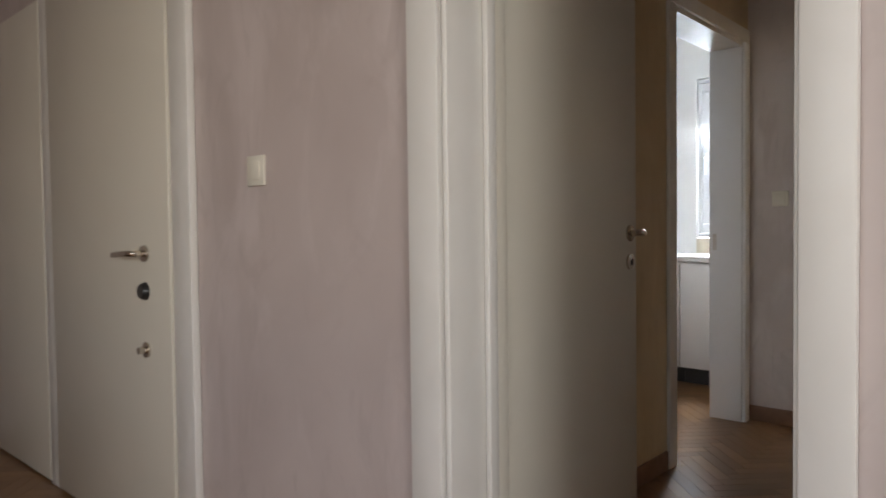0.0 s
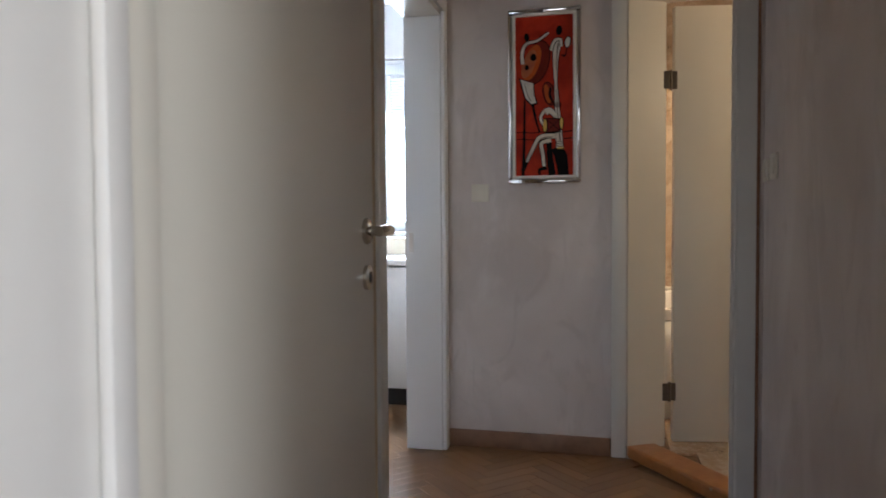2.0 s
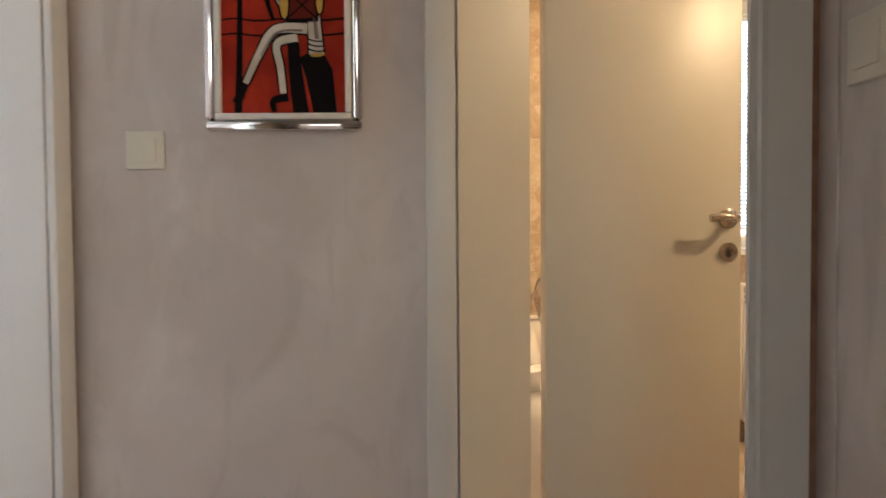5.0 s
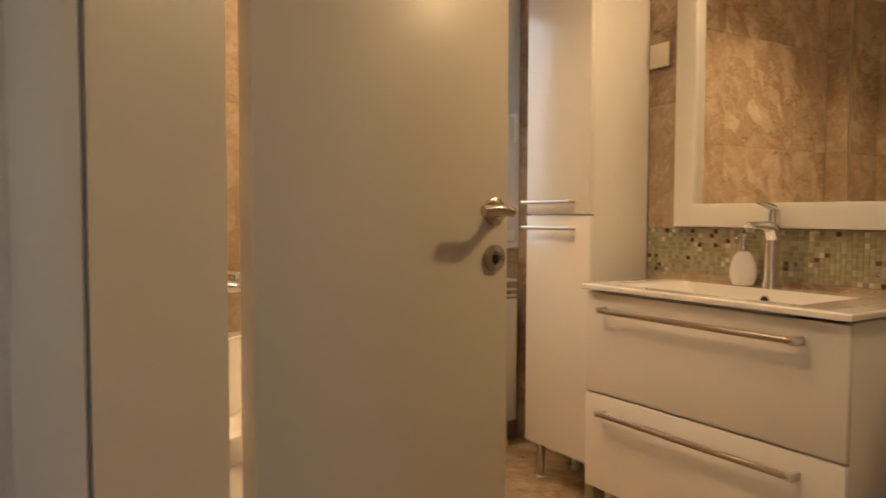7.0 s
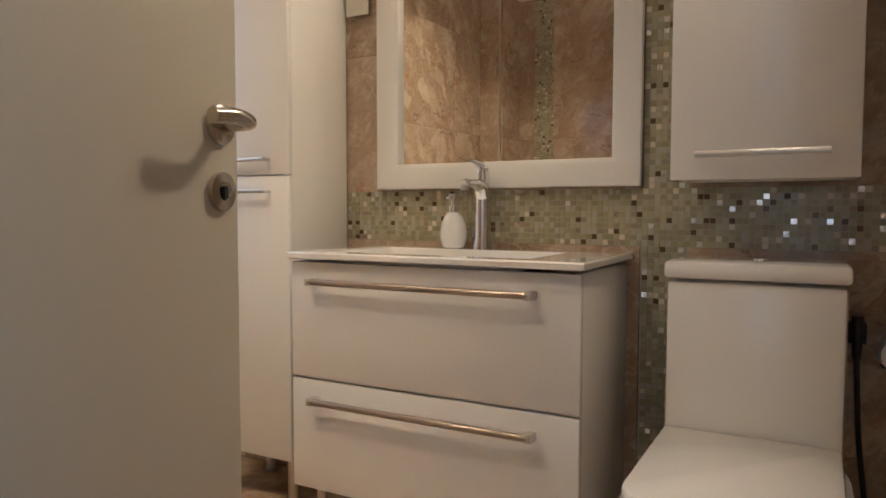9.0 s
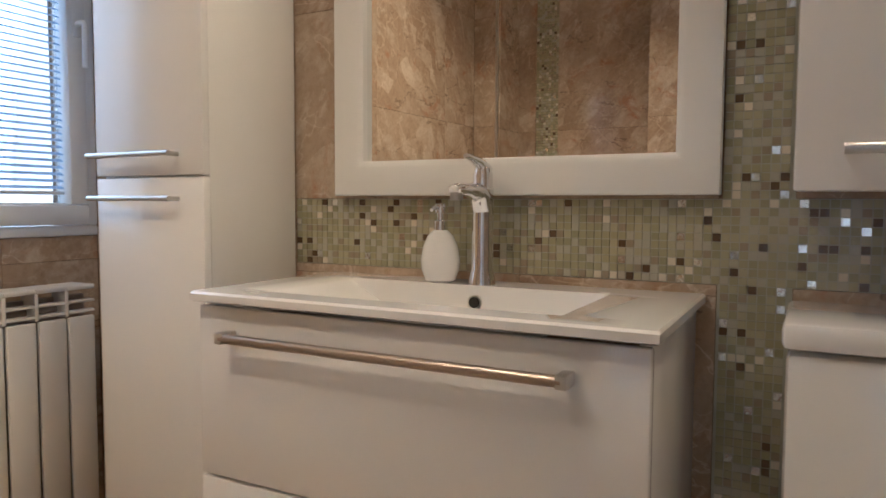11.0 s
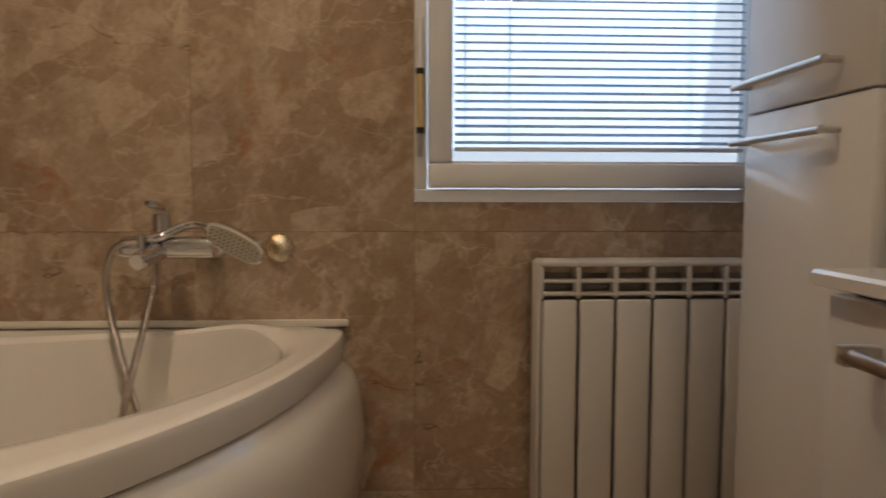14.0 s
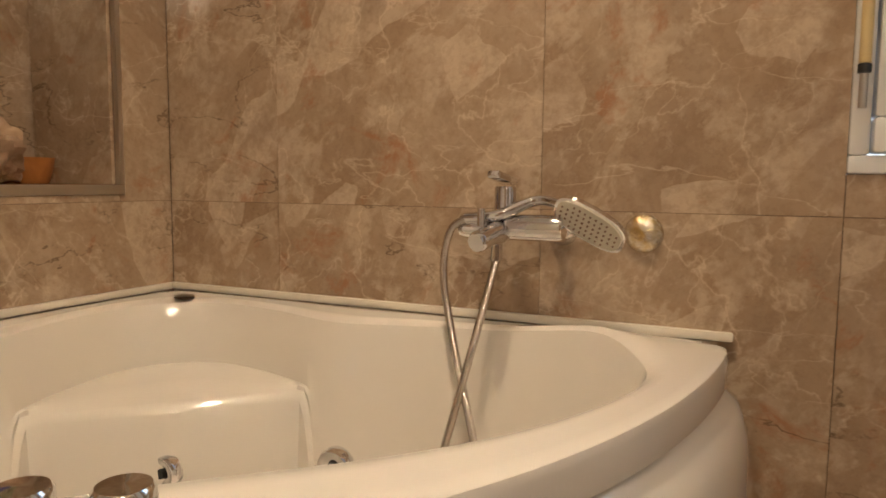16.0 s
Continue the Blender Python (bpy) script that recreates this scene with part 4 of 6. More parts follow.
def blind(name, gx0, gx1, gz0, gz1, y, pitch, label, drop):
    """Slatted blind hanging before the pane, with head rail, bottom rail and ladder tapes."""
    b = thing(name, (gx0 + gx1) / 2, y, gz0, label, "window blind")
    bpart("head_rail", (gx0, y - 0.012, gz1 - 0.025, gx1, y + 0.012, gz1), PVC, b, 0.002)
    n = int((gz1 - 0.03 - gz0 - drop) / pitch)
    bm = bmesh.new()
    rows = []
    for k in range(5):
        q = k / 4
        dy, dz = (q - 0.5) * 0.0145, (q - 0.5) * 0.0085 + 0.0016 * math.sin(math.pi * q)
        rows.append([bm.verts.new((gx0 + 0.004, y + dy, dz)), bm.verts.new((gx1 - 0.004, y + dy, dz))])
    for r0, r1 in zip(rows, rows[1:]):
        bm.faces.new((r0[0], r0[1], r1[1], r1[0]))
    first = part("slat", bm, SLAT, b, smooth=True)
    first.location.z = gz0 + drop + 0.02
    for i in range(1, n):
        o = first.copy()
        scene.collection.objects.link(o)
        o.location.z = gz0 + drop + 0.02 + i * pitch
    bpart("bottom_rail", (gx0 + 0.003, y - 0.008, gz0 + drop, gx1 - 0.003, y + 0.008, gz0 + drop + 0.010), PVC, b, 0.003)
    span = gx1 - gx0
    for f in (0.04, 0.19, 0.81, 0.96):
        for s in (-0.0085, 0.0085):
            tpart("ladder_cord", [(gx0 + f * span, y + s, gz0 + drop + 0.008), (gx0 + f * span, y + s, gz1 - 0.02)], 0.0008, PVC, b, seg=5)
    return b


win_b, gl = window("window_bathroom", 1.095, 1.938, 0.902, 2.06, N_Y + 0.005, "white plastic bathroom window with a closed slatted blind", False, 0.028, 0.054)
blind("venetian_blind", gl[0] + 0.002, gl[1] - 0.002, gl[2], gl[3], N_Y + 0.012, 0.0185, "white slatted venetian blind hanging before the bathroom window", 0.028)
YELLOWED = material("yellowed_plastic", (0.66, 0.52, 0.26), 0.4, var=(0.58, 0.44, 0.20), scale=30, amount=0.5)
hx_, hy_ = 1.108, N_Y - 0.020
for nm, z0, z1, r_, mt_, lab in (("hinge_cap", 1.194, 1.300, 0.0085, PVC, ""), ("hinge_sleeve", 1.066, 1.180, 0.0085, YELLOWED, "yellowed plastic hinge sleeve"),
                                 ("hinge_ring", 1.181, 1.193, 0.0095, BLACK, "dark ring"), ("hinge_ring", 1.052, 1.065, 0.0095, BLACK, "dark ring"), ("hinge_pin", 1.000, 1.051, 0.006, BRUSHED, "")):
    tpart(nm, [(hx_, hy_, z0), (hx_, hy_, z1)], r_, mt_, win_b, lab, seg=12)
win_k, glk = window("window_kitchen", -1.52, -0.87, 0.98, 2.14, 1.20, "white plastic kitchen window with a half-closed slatted blind", True)
blind("venetian_blind", glk[0] + 0.002, glk[1] - 0.002, glk[2], glk[3], 1.207, 0.0185, "white slatted venetian blind hanging before the kitchen window", 0.02)
sky_b = bpart("backdrop", (-6, 6.0, -1, 8, 6.05, 6), SKYGLOW)
structure(sky_b, "bright pale daylight outside the windows", "sky backdrop")

# ---------------------------------------------------------------- bathroom shell
structure(ppart("floor_bathroom", [(-0.60, 1.75), (-0.60, 0.1), (0.2, 0.1), diag(0.0, 0.13), diag(0.73, 0.13), (0.66, -0.9), (2.1, -0.9), (2.1, 1.75)], -0.007, ZB - 0.009, GROUT),
          "dark grout bed of the bathroom floor", "floor")
wn_ = wall("wall_window_low", (-0.60, N_Y + 0.01, 0, 2.1, N_Y + 0.20, 0.90), GROUT, "brown marble tiled wall under the window")
wn_l = wall("wall_window_left", (-0.60, N_Y + 0.01, 0.90, 1.095, N_Y + 0.20, CEIL), GROUT, "brown marble tiled wall behind the bathtub")
wall("wall_window_right", (1.938, N_Y + 0.01, 0.90, 2.1, N_Y + 0.20, CEIL), GROUT, "tiled wall beside the window")
wall("wall_window_header", (1.095, N_Y + 0.01, 2.06, 1.938, N_Y + 0.20, CEIL), GROUT, "tiled wall over the window")
we_ = wall("wall_vanity", (E_X + 0.01, S_Y - 0.15, 0, E_X + 0.16, N_Y + 0.01, CEIL), GROUT, "brown marble and mosaic wall behind the washbasin")
ws_ = wall("wall_bath_south", (HALL_E + 0.16, S_Y - 0.15, 0, E_X + 0.01, S_Y - 0.01, CEIL), GROUT, "brown marble tiled wall beside the toilet")
NI_Y0, NI_Y1, NI_Z0, NI_Z1, NI_X = 0.62, 1.452, 0.872, 2.34, -0.545
ww_ = wall("wall_tub_low", (-0.60, 0.16, 0, W_X - 0.01, N_Y + 0.01, NI_Z0 - 0.03), GROUT, "brown marble tiled wall behind the bathtub")
wall("wall_tub_high", (-0.60, 0.16, NI_Z1, W_X - 0.01, N_Y + 0.01, CEIL), CEILING, "brown marble tiled wall over the niche")
wall("wall_tub_pier_north", (-0.60, NI_Y1, NI_Z0 - 0.03, W_X - 0.01, N_Y + 0.01, NI_Z1), GROUT, "brown marble tiled pier beside the niche")
wall("wall_tub_pier_south", (-0.60, 0.16, NI_Z0 - 0.03, W_X - 0.01, NI_Y0, NI_Z1), GROUT, "brown marble tiled pier beside the niche")
wall("wall_niche_back", (-0.62, 0.16, NI_Z0 - 0.03, -0.60, N_Y + 0.01, NI_Z1), GROUT, "tiled back of the niche")

# ---------------------------------------------------------------- tall cabinet
tall = thing("tall_cabinet", 1.8, 1.03, ZB, "tall narrow white gloss bathroom cabinet with two doors on metal legs", "cabinet")
tx, ty0, ty1 = 1.652, 0.868, 1.192
bpart("body", (tx + 0.020, ty0, 0.205, E_X - 0.004, ty1, 2.05), SATINW, tall, 0.002)
for nm, z0, z1, hz in (("lower_door", 0.203, 1.047, 1.003), ("upper_door", 1.051, 2.052, 1.095)):
    d = bpart(nm, (tx, ty0 - 0.002, z0, tx + 0.019, ty1 + 0.002, z1), GLOSSW, tall, 0.003)
    ha, hb = 0.935, 1.190
    tpart("handle", [(tx - 0.026, ha, hz), (tx - 0.026, hb - 0.0, hz)], 0.006, BRUSHED, d, "slim steel bar handle", seg=10)
    for hy in (ha + 0.004, hb - 0.008):
        tpart("handle_post", [(tx - 0.022, hy, hz), (tx + 0.001, hy, hz)], 0.005, BRUSHED, d, seg=8)
for lx in (tx + 0.05, E_X - 0.06):
    for ly in (ty0 + 0.035, ty1 - 0.035):
        lpart("leg", [(0.0, 0), (0.020, 0), (0.020, 0.012), (0.015, 0.016), (0.015, 0.150), (0.022, 0.1525), (0.0, 0.1545)], (lx, ly, ZB), BRUSHED, tall, seg=14)

# ---------------------------------------------------------------- washbasin cabinet and basin
vx, vy0, vy1 = 1.533, -0.040, 0.753
vanity = thing("vanity_unit", 1.75, 0.35, ZB, "white gloss washbasin cabinet with two drawers and steel bar handles", "cabinet")
bpart("body", (vx + 0.021, vy0 + 0.0185, 0.20, E_X - 0.003, vy1 - 0.0185, 0.715), GLOSSW, vanity, 0.002)
for sy in (vy0, vy1 - 0.018):
    bpart("side_panel", (vx + 0.021, sy, 0.20, E_X - 0.003, sy + 0.018, 0.812), GLOSSW, vanity, 0.001)
for nm, z0, z1, hz in (("upper_drawer", 0.503, 0.811, 0.762), ("lower_drawer", 0.202, 0.498, 0.447)):
    d = bpart(nm, (vx, vy0 - 0.002, z0, vx + 0.020, vy1 + 0.002, z1), GLOSSW, vanity, 0.004)
    ha, hb = 0.066, 0.674
    tpart("handle", [(vx - 0.029, ha, hz), (vx - 0.029, hb, hz)], 0.0085, BARSTEEL, d, "long brushed steel bar handle", seg=12)
    for hy in (ha, hb):
        bpart("handle_post", (vx - 0.037, hy - 0.009, hz - 0.010, vx + 0.0005, hy + 0.009, hz + 0.010), BRUSHED, d, 0.003)
for lx in (vx + 0.06, E_X - 0.06):
    for ly in (vy0 + 0.05, vy1 - 0.05):
        lpart("leg", [(0.0, 0), (0.020, 0), (0.020, 0.012), (0.015, 0.016), (0.015, 0.146), (0.0, 0.1495)], (lx, ly, ZB), BRUSHED, vanity, seg=14)

bx0, bx1, by0, by1, bz0, bz1 = 1.512, E_X - 0.002, -0.055, 0.757, 0.820, 0.838
basin = thing("washbasin", 1.72, 0.35, bz0, "white ceramic slab washbasin with a wide sunken bowl", "washbasin")
bm = bmesh.new()
WX0, WX1, WY0, WY1 = bx0 + 0.062, bx1 - 0.094, 0.090, 0.640      # mouth of the bowl
XS = [bx0, bx0 + 0.004, bx0 + 0.018] + [WX0 + (WX1 - WX0) * f for f in (0, 0.01, 0.05, 0.15, 0.24, 0.35, 0.5, 0.65, 0.8, 0.93, 0.97, 1)] + [WX1 + 0.03, bx1 - 0.03, bx1]
YS = [by0, by0 + 0.004, by0 + 0.05] + [WY0 + (WY1 - WY0) * f for f in (0, 0.012, 0.05, 0.10, 0.15, 0.20, 0.25, 0.28, 0.31, 0.4, 0.5, 0.6, 0.69, 0.72, 0.75, 0.80, 0.85, 0.90, 0.95, 0.988, 1)] + [by1 - 0.05, by1 - 0.004, by1]
NX, NY = len(XS) - 1, len(YS) - 1


def bowl_depth(x, y):
    """Sunken bowl: upright back, long straight slopes from both ends to a flat bottom."""
    u, v = (x - WX0) / (WX1 - WX0), (y - WY0) / (WY1 - WY0)
    if not (0 < u < 1 and 0 < v < 1):
        return 0.0
    return 0.088 * min(1.0, u / 0.05, (1 - u) / 0.03, min(v, 1 - v) / 0.28)


grid = [[None] * (NY + 1) for _ in range(NX + 1)]
low = [[None] * (NY + 1) for _ in range(NX + 1)]
for i in range(NX + 1):
    for j in range(NY + 1):
        x, y = XS[i], YS[j]
        edge = min(x - bx0, y - by0, by1 - y)
        lip = -0.004 if edge < 1e-6 else 0.0
        grid[i][j] = bm.verts.new((x, y, bz1 + lip - bowl_depth(x, y)))
        low[i][j] = bm.verts.new((x, y, bz0 - bowl_depth(x, y) * 1.02 + (0.002 if edge < 1e-6 else 0)))
for i in range(NX):
    for j in range(NY):
        bm.faces.new((grid[i][j], grid[i + 1][j], grid[i + 1][j + 1], grid[i][j + 1]))
        bm.faces.new((low[i][j], low[i][j + 1], low[i + 1][j + 1], low[i + 1][j]))
for i in range(NX):
    for j in (0, NY):
        bm.faces.new((grid[i][j], low[i][j], low[i + 1][j], grid[i + 1][j]))
for j in range(NY):
    for i in (0, NX):
        bm.faces.new((grid[i][j], grid[i][j + 1], low[i][j + 1], low[i][j]))
part("slab", bm, CERAMIC, basin, smooth=True)
bx_back = WX1
lpart("overflow_ring", [(0.0, -0.001), (0.010, -0.001), (0.014, -0.003), (0.015, 0.004), (0.0, 0.004)], (bx_back - 0.005, 0.350, 0.806), BRUSHED, basin, "x", seg=18)
lpart("overflow_hole", [(0.0, -0.004), (0.0105, -0.004), (0.0105, 0.0), (0.0, 0.0)], (bx_back - 0.0065, 0.350, 0.806), DARKHOLE, basin, "x", seg=18)
lpart("drain", [(0.0, 0.001), (0.030, 0.001), (0.032, -0.002), (0.0, -0.002)], (1.69, 0.35, 0.752), CHROME, basin, seg=20)

tap = thing("basin_tap", 1.875, 0.352, bz1, "chrome single-lever mixer tap on the washbasin", "tap")
tz = bz1
lpart("body", [(0.0, 0), (0.027, 0), (0.026, 0.012), (0.0215, 0.03), (0.0205, 0.16), (0.0215, 0.185), (0.0, 0.186)], (1.875, 0.352, tz), CHROME, tap, seg=24)
bm = bmesh.new()
tube(bm, smooth_path([(1.880, 0.352, tz + 0.135), (1.858, 0.352, tz + 0.172), (1.82, 0.352, tz + 0.183), (1.765, 0.352, tz + 0.184), (1.752, 0.352, tz + 0.182)], 5),
     [0.021] * 6 + [0.0195] * 5 + [0.016] * 5 + [0.013] * 4 + [0.011], 16)
for v in bm.verts:
    v.co.z = tz + 0.178 + (v.co.z - tz - 0.178) * (0.75 if v.co.x < 1.85 else 1.0)
part("spout", bm, CHROME, tap, smooth=True)
lpart("aerator", [(0.0, 0), (0.011, 0), (0.012, 0.014), (0.0, 0.014)], (1.762, 0.352, tz + 0.163), BRUSHED, tap, seg=16)
lpart("lever_base", [(0.0, 0.187), (0.0195, 0.187), (0.0195, 0.215), (0.016, 0.226), (0.0, 0.228)], (1.875, 0.352, tz), CHROME, tap, seg=24)
bm = bmesh.new()
tube(bm, smooth_path([(1.885, 0.352, tz + 0.218), (1.86, 0.352, tz + 0.235), (1.83, 0.352, tz + 0.246), (1.80, 0.352, tz + 0.252)], 4), [0.016, 0.0155, 0.015, 0.0145, 0.014, 0.0135, 0.013, 0.012, 0.011, 0.010, 0.009, 0.008, 0.006], 12)
for v in bm.verts:
    v.co.z = v.co.z - (v.co.z - tz - 0.235) * 0.35
part("lever", bm, CHROME, tap, smooth=True)

soap = thing("soap_dispenser", 1.872, 0.443, bz1, "white ceramic egg-shaped soap dispenser with chrome pump", "soap dispenser")
lpart("bottle", [(0.0, 0), (0.024, 0), (0.031, 0.004), (0.0385, 0.025), (0.040, 0.045), (0.036, 0.070), (0.027, 0.092), (0.015, 0.104), (0.0, 0.105)], (1.872, 0.443, bz1), CERAMIC, soap, seg=28)
lpart("collar", [(0.0, 0.1052), (0.0135, 0.1052), (0.0135, 0.122), (0.008, 0.125), (0.008, 0.138), (0.0, 0.138)], (1.872, 0.443, bz1), CHROME, soap, seg=20)
lpart("pump_head", [(0.0, 0.1382), (0.0115, 0.1382), (0.0125, 0.150), (0.010, 0.157), (0.0, 0.158)], (1.872, 0.443, bz1), CHROME, soap, seg=20)
tpart("nozzle", [(1.872, 0.443, bz1 + 0.149), (1.845, 0.443, bz1 + 0.149), (1.834, 0.443, bz1 + 0.144)], 0.004, CHROME, soap, seg=8)

# ---------------------------------------------------------------- mirror and wall cabinet
my0, my1, mz0, mz1 = -0.076, 0.735, 1.012, 1.96
mirror = thing("wall_mirror", E_X, 0.33, mz0, "mirror in a wide white wooden frame over the washbasin", "mirror")
FW = 0.075
bm = bmesh.new()
ring = []
for x, ins in ((E_X - 0.006, 0.0), (E_X - 0.030, 0.0), (E_X - 0.030, FW - 0.010), (E_X - 0.024, FW), (E_X - 0.006, FW)):
    ring.append([bm.verts.new((x, y, z)) for y, z in ((my0 + ins, mz0 + ins), (my1 - ins, mz0 + ins), (my1 - ins, mz1 - ins), (my0 + ins, mz1 - ins))])
for q in range(5):
    a, b = ring[q], ring[(q + 1) % 5]
    for k in range(4):
        bm.faces.new((a[k], a[(k + 1) % 4], b[(k + 1) % 4], b[k]))
bmesh.ops.bevel(bm, geom=[e for e in bm.edges if all(abs(v.co.x - (E_X - 0.030)) < 1e-5 for v in e.verts)], offset=0.004, segments=2, profile=0.5, affect="EDGES")
part("frame", bm, SATINW, mirror, smooth=True)
gx = E_X - 0.0155
ppart("glass", [(gx - 0.008, my0 + FW), (gx + 0.004, my0 + FW), (gx + 0.008, my1 - FW), (gx + 0.008, my1 - FW + 0.0001)], mz0 + FW, mz1 - FW, MIRROR, mirror)

wc = thing("wall_cabinet", 1.81, -0.4, 1.015, "white gloss wall cabinet hanging over the toilet", "cabinet")
cx0, cy0, cy1, cz0, cz1 = 1.680, -0.553, -0.192, 1.013, 1.90
bpart("body", (cx0 + 0.020, cy0 + 0.001, cz0 + 0.004, E_X - 0.006, cy1 - 0.001, cz1), SATINW, wc, 0.002)
d = bpart("door", (cx0, cy0, cz0, cx0 + 0.019, cy1, cz1 + 0.002), GLOSSW, wc, 0.004)
tpart("handle", [(cx0 - 0.028, -0.500, 1.066), (cx0 - 0.028, -0.248, 1.066)], 0.0075, BRUSHED, d, "brushed steel bar handle", seg=12)
for hy in (-0.493, -0.255):
    tpart("handle_post", [(cx0 - 0.024, hy, 1.066), (cx0 + 0.001, hy, 1.066)], 0.006, BRUSHED, d, seg=10)

strip = thing("cabinet_light", 1.70, -0.39, 1.905, "slim warm white light tube on top of the wall cabinet", "light")
tpart("tube", [(1.700, -0.60, 1.945), (1.700, -0.16, 1.945)], 0.009, TUBEGLOW, strip, "warm glowing tube")
bpart("base", (1.705, -0.60, 1.9035, 1.735, -0.16, 1.950), SATINW, strip, 0.003)
for yy in (-0.61, -0.16):
    bpart("end_cap", (1.690, yy, 1.9035, 1.735, yy + 0.01, 1.955), SATINW, strip, 0.003)

# ---------------------------------------------------------------- toilet
toilet = thing("toilet", 1.6, -0.38, ZB, "white ceramic close-coupled toilet with its lid down", "toilet")
ky0, ky1 = -0.545, -0.185
bpart("tank", (1.672, ky0 + 0.006, 0.44, E_X - 0.02, ky1 - 0.006, 0.796), CERAMIC, toilet, 0.012)
bpart("tank_lid", (1.664, ky0, 0.800, E_X - 0.014, ky1, 0.838), CERAMIC, toilet, 0.010)
lpart("flush_button", [(0.0, 0.0382), (0.021, 0.0382), (0.019, 0.043), (0.0, 0.044)], (1.775, -0.375, 0.800), CHROME, toilet, seg=24)
bm = bmesh.new()
rows = []
for z, sx, sy in ((ZB, 0.70, 0.62), (0.20, 0.72, 0.64), (0.34, 0.92, 0.90), (0.43, 1.0, 1.0)):
    ring = []
    for k in range(32):
        a = 2 * math.pi * k / 32
        c, s = math.cos(a), math.sin(a)
        ex = (abs(c) ** 0.55) * (1 if c > 0 else -1)
        ey = (abs(s) ** 0.55) * (1 if s > 0 else -1)
        ring.append(bm.verts.new((1.505 + 0.05 * (1 - sx) + 0.245 * sx * ex, -0.375 + 0.178 * sy * ey, z)))
    rows.append(ring)
for a, b in zip(rows, rows[1:]):
    for k in range(32):
        bm.faces.new((a[k], a[(k + 1) % 32], b[(k + 1) % 32], b[k]))
bm.faces.new(rows[0][::-1])
bm.faces.new(rows[-1])
part("bowl", bm, CERAMIC, toilet, smooth=True)
for nm, z0, z1, r in (("seat", 0.432, 0.450, 0.0), ("lid", 0.4515, 0.474, 0.004)):
    bm = bmesh.new()
    box(bm, 1.235 + r, ky0 + 0.005 + r, z0, 1.668, ky1 - 0.005 - r, z1)
    ev = [e for e in bm.edges if all(v.co.x < 1.3 for v in e.verts) and abs(e.verts[0].co.z - e.verts[1].co.z) > 0.001]
    bmesh.ops.bevel(bm, geom=ev, offset=0.06, segments=6, profile=0.5, affect="EDGES")
    bmesh.ops.bevel(bm, geom=[e for e in bm.edges if e.calc_face_angle(0) > 0.6], offset=0.005, segments=2, profile=0.5, affect="EDGES")
    part(nm, bm, CERAMIC, toilet, smooth=True)

shat = thing("bidet_hose", E_X, -0.62, 0.35, "black hand spray with a flexible hose on the wall", "hand shower")
bpart("holder", (E_X - 0.05, -0.583, 0.650, E_X - 0.002, -0.545, 0.70), BLACK, shat, 0.006)
tpart("spray", [(E_X - 0.055, -0.564, 0.62), (E_X - 0.055, -0.564, 0.715)], [0.009, 0.013], BLACK, shat)
tpart("hose", smooth_path([(E_X - 0.055, -0.564, 0.62), (E_X - 0.06, -0.572, 0.45), (E_X - 0.075, -0.59, 0.28), (E_X - 0.06, -0.60, 0.16), (E_X - 0.02, -0.62, 0.24)], 6), 0.006, BLACK, shat, seg=8)
tissue = thing("toilet_roll_holder", E_X, -0.648, 0.62, "chrome toilet roll holder on the tiled wall", "toilet roll holder")
lpart("cover", [(0.0, -0.075), (0.040, -0.075), (0.046, -0.068), (0.046, -0.002), (0.0, -0.002)], (E_X, -0.648, 0.635), CHROME, tissue, "x")

# ---------------------------------------------------------------- radiator
rad = thing("radiator", 1.6, 1.5, 0.2, "white aluminium panel radiator under the window", "radiator")
rx0, pitch, rz0, rz1, ry = 1.362, 0.0795, 0.175, 0.778, 1.472
for k in range(6):
    x = rx0 + k * pitch
    sec = bpart("section", (x + 0.003, ry, rz0, x + pitch - 0.003, ry + 0.014, rz1 - 0.082), RADW, rad, 0.006)
    bpart("fin", (x + pitch / 2 - 0.004, ry + 0.012, rz0 + 0.01, x + pitch / 2 + 0.004, ry + 0.09, rz1 - 0.09), RADW, sec)
    # web behind the section, coloured as the shaded gap
    bpart("web", (x + 0.001, ry + 0.05, rz0 + 0.02, x + pitch - 0.001, ry + 0.062, rz1 - 0.03), RADSHADE, sec)
    bpart("top_bar", (x + 0.0005, ry + 0.002, rz1 - 0.012, x + pitch - 0.0005, ry + 0.095, rz1), RADW, sec, 0.004)
    for z in (rz1 - 0.043, rz1 - 0.070):
        bpart("grille_bar", (x + 0.0005, ry + 0.004, z - 0.0035, x + pitch - 0.0005, ry + 0.030, z + 0.0035), RADW, sec, 0.002)
    bpart("rib", (x - 0.005, ry + 0.003, rz1 - 0.080, x + 0.005, ry + 0.06, rz1 - 0.0125), RADW, sec, 0.002)
tpart("manifold", [(rx0 + 0.01, ry + 0.055, rz1 - 0.06), (rx0 + 6 * pitch - 0.01, ry + 0.055, rz1 - 0.06)], 0.018, RADSHADE, rad)
bpart("end_cap", (rx0 - 0.006, ry + 0.004, rz0 + 0.01, rx0 + 0.0, ry + 0.09, rz1 - 0.004), RADW, rad, 0.002)
for px in (rx0 + 0.12, rx0 + 0.35):
    bpart("bracket", (px, ry + 0.06, 0.60, px + 0.02, N_Y + 0.002, 0.64), RADW, rad)
tpart("supply_pipe", [(rx0 + 6 * pitch - 0.02, ry + 0.055, rz0 + 0.05), (rx0 + 6 * pitch - 0.02, ry + 0.055, ZB)], 0.009, RADW, rad, seg=10)

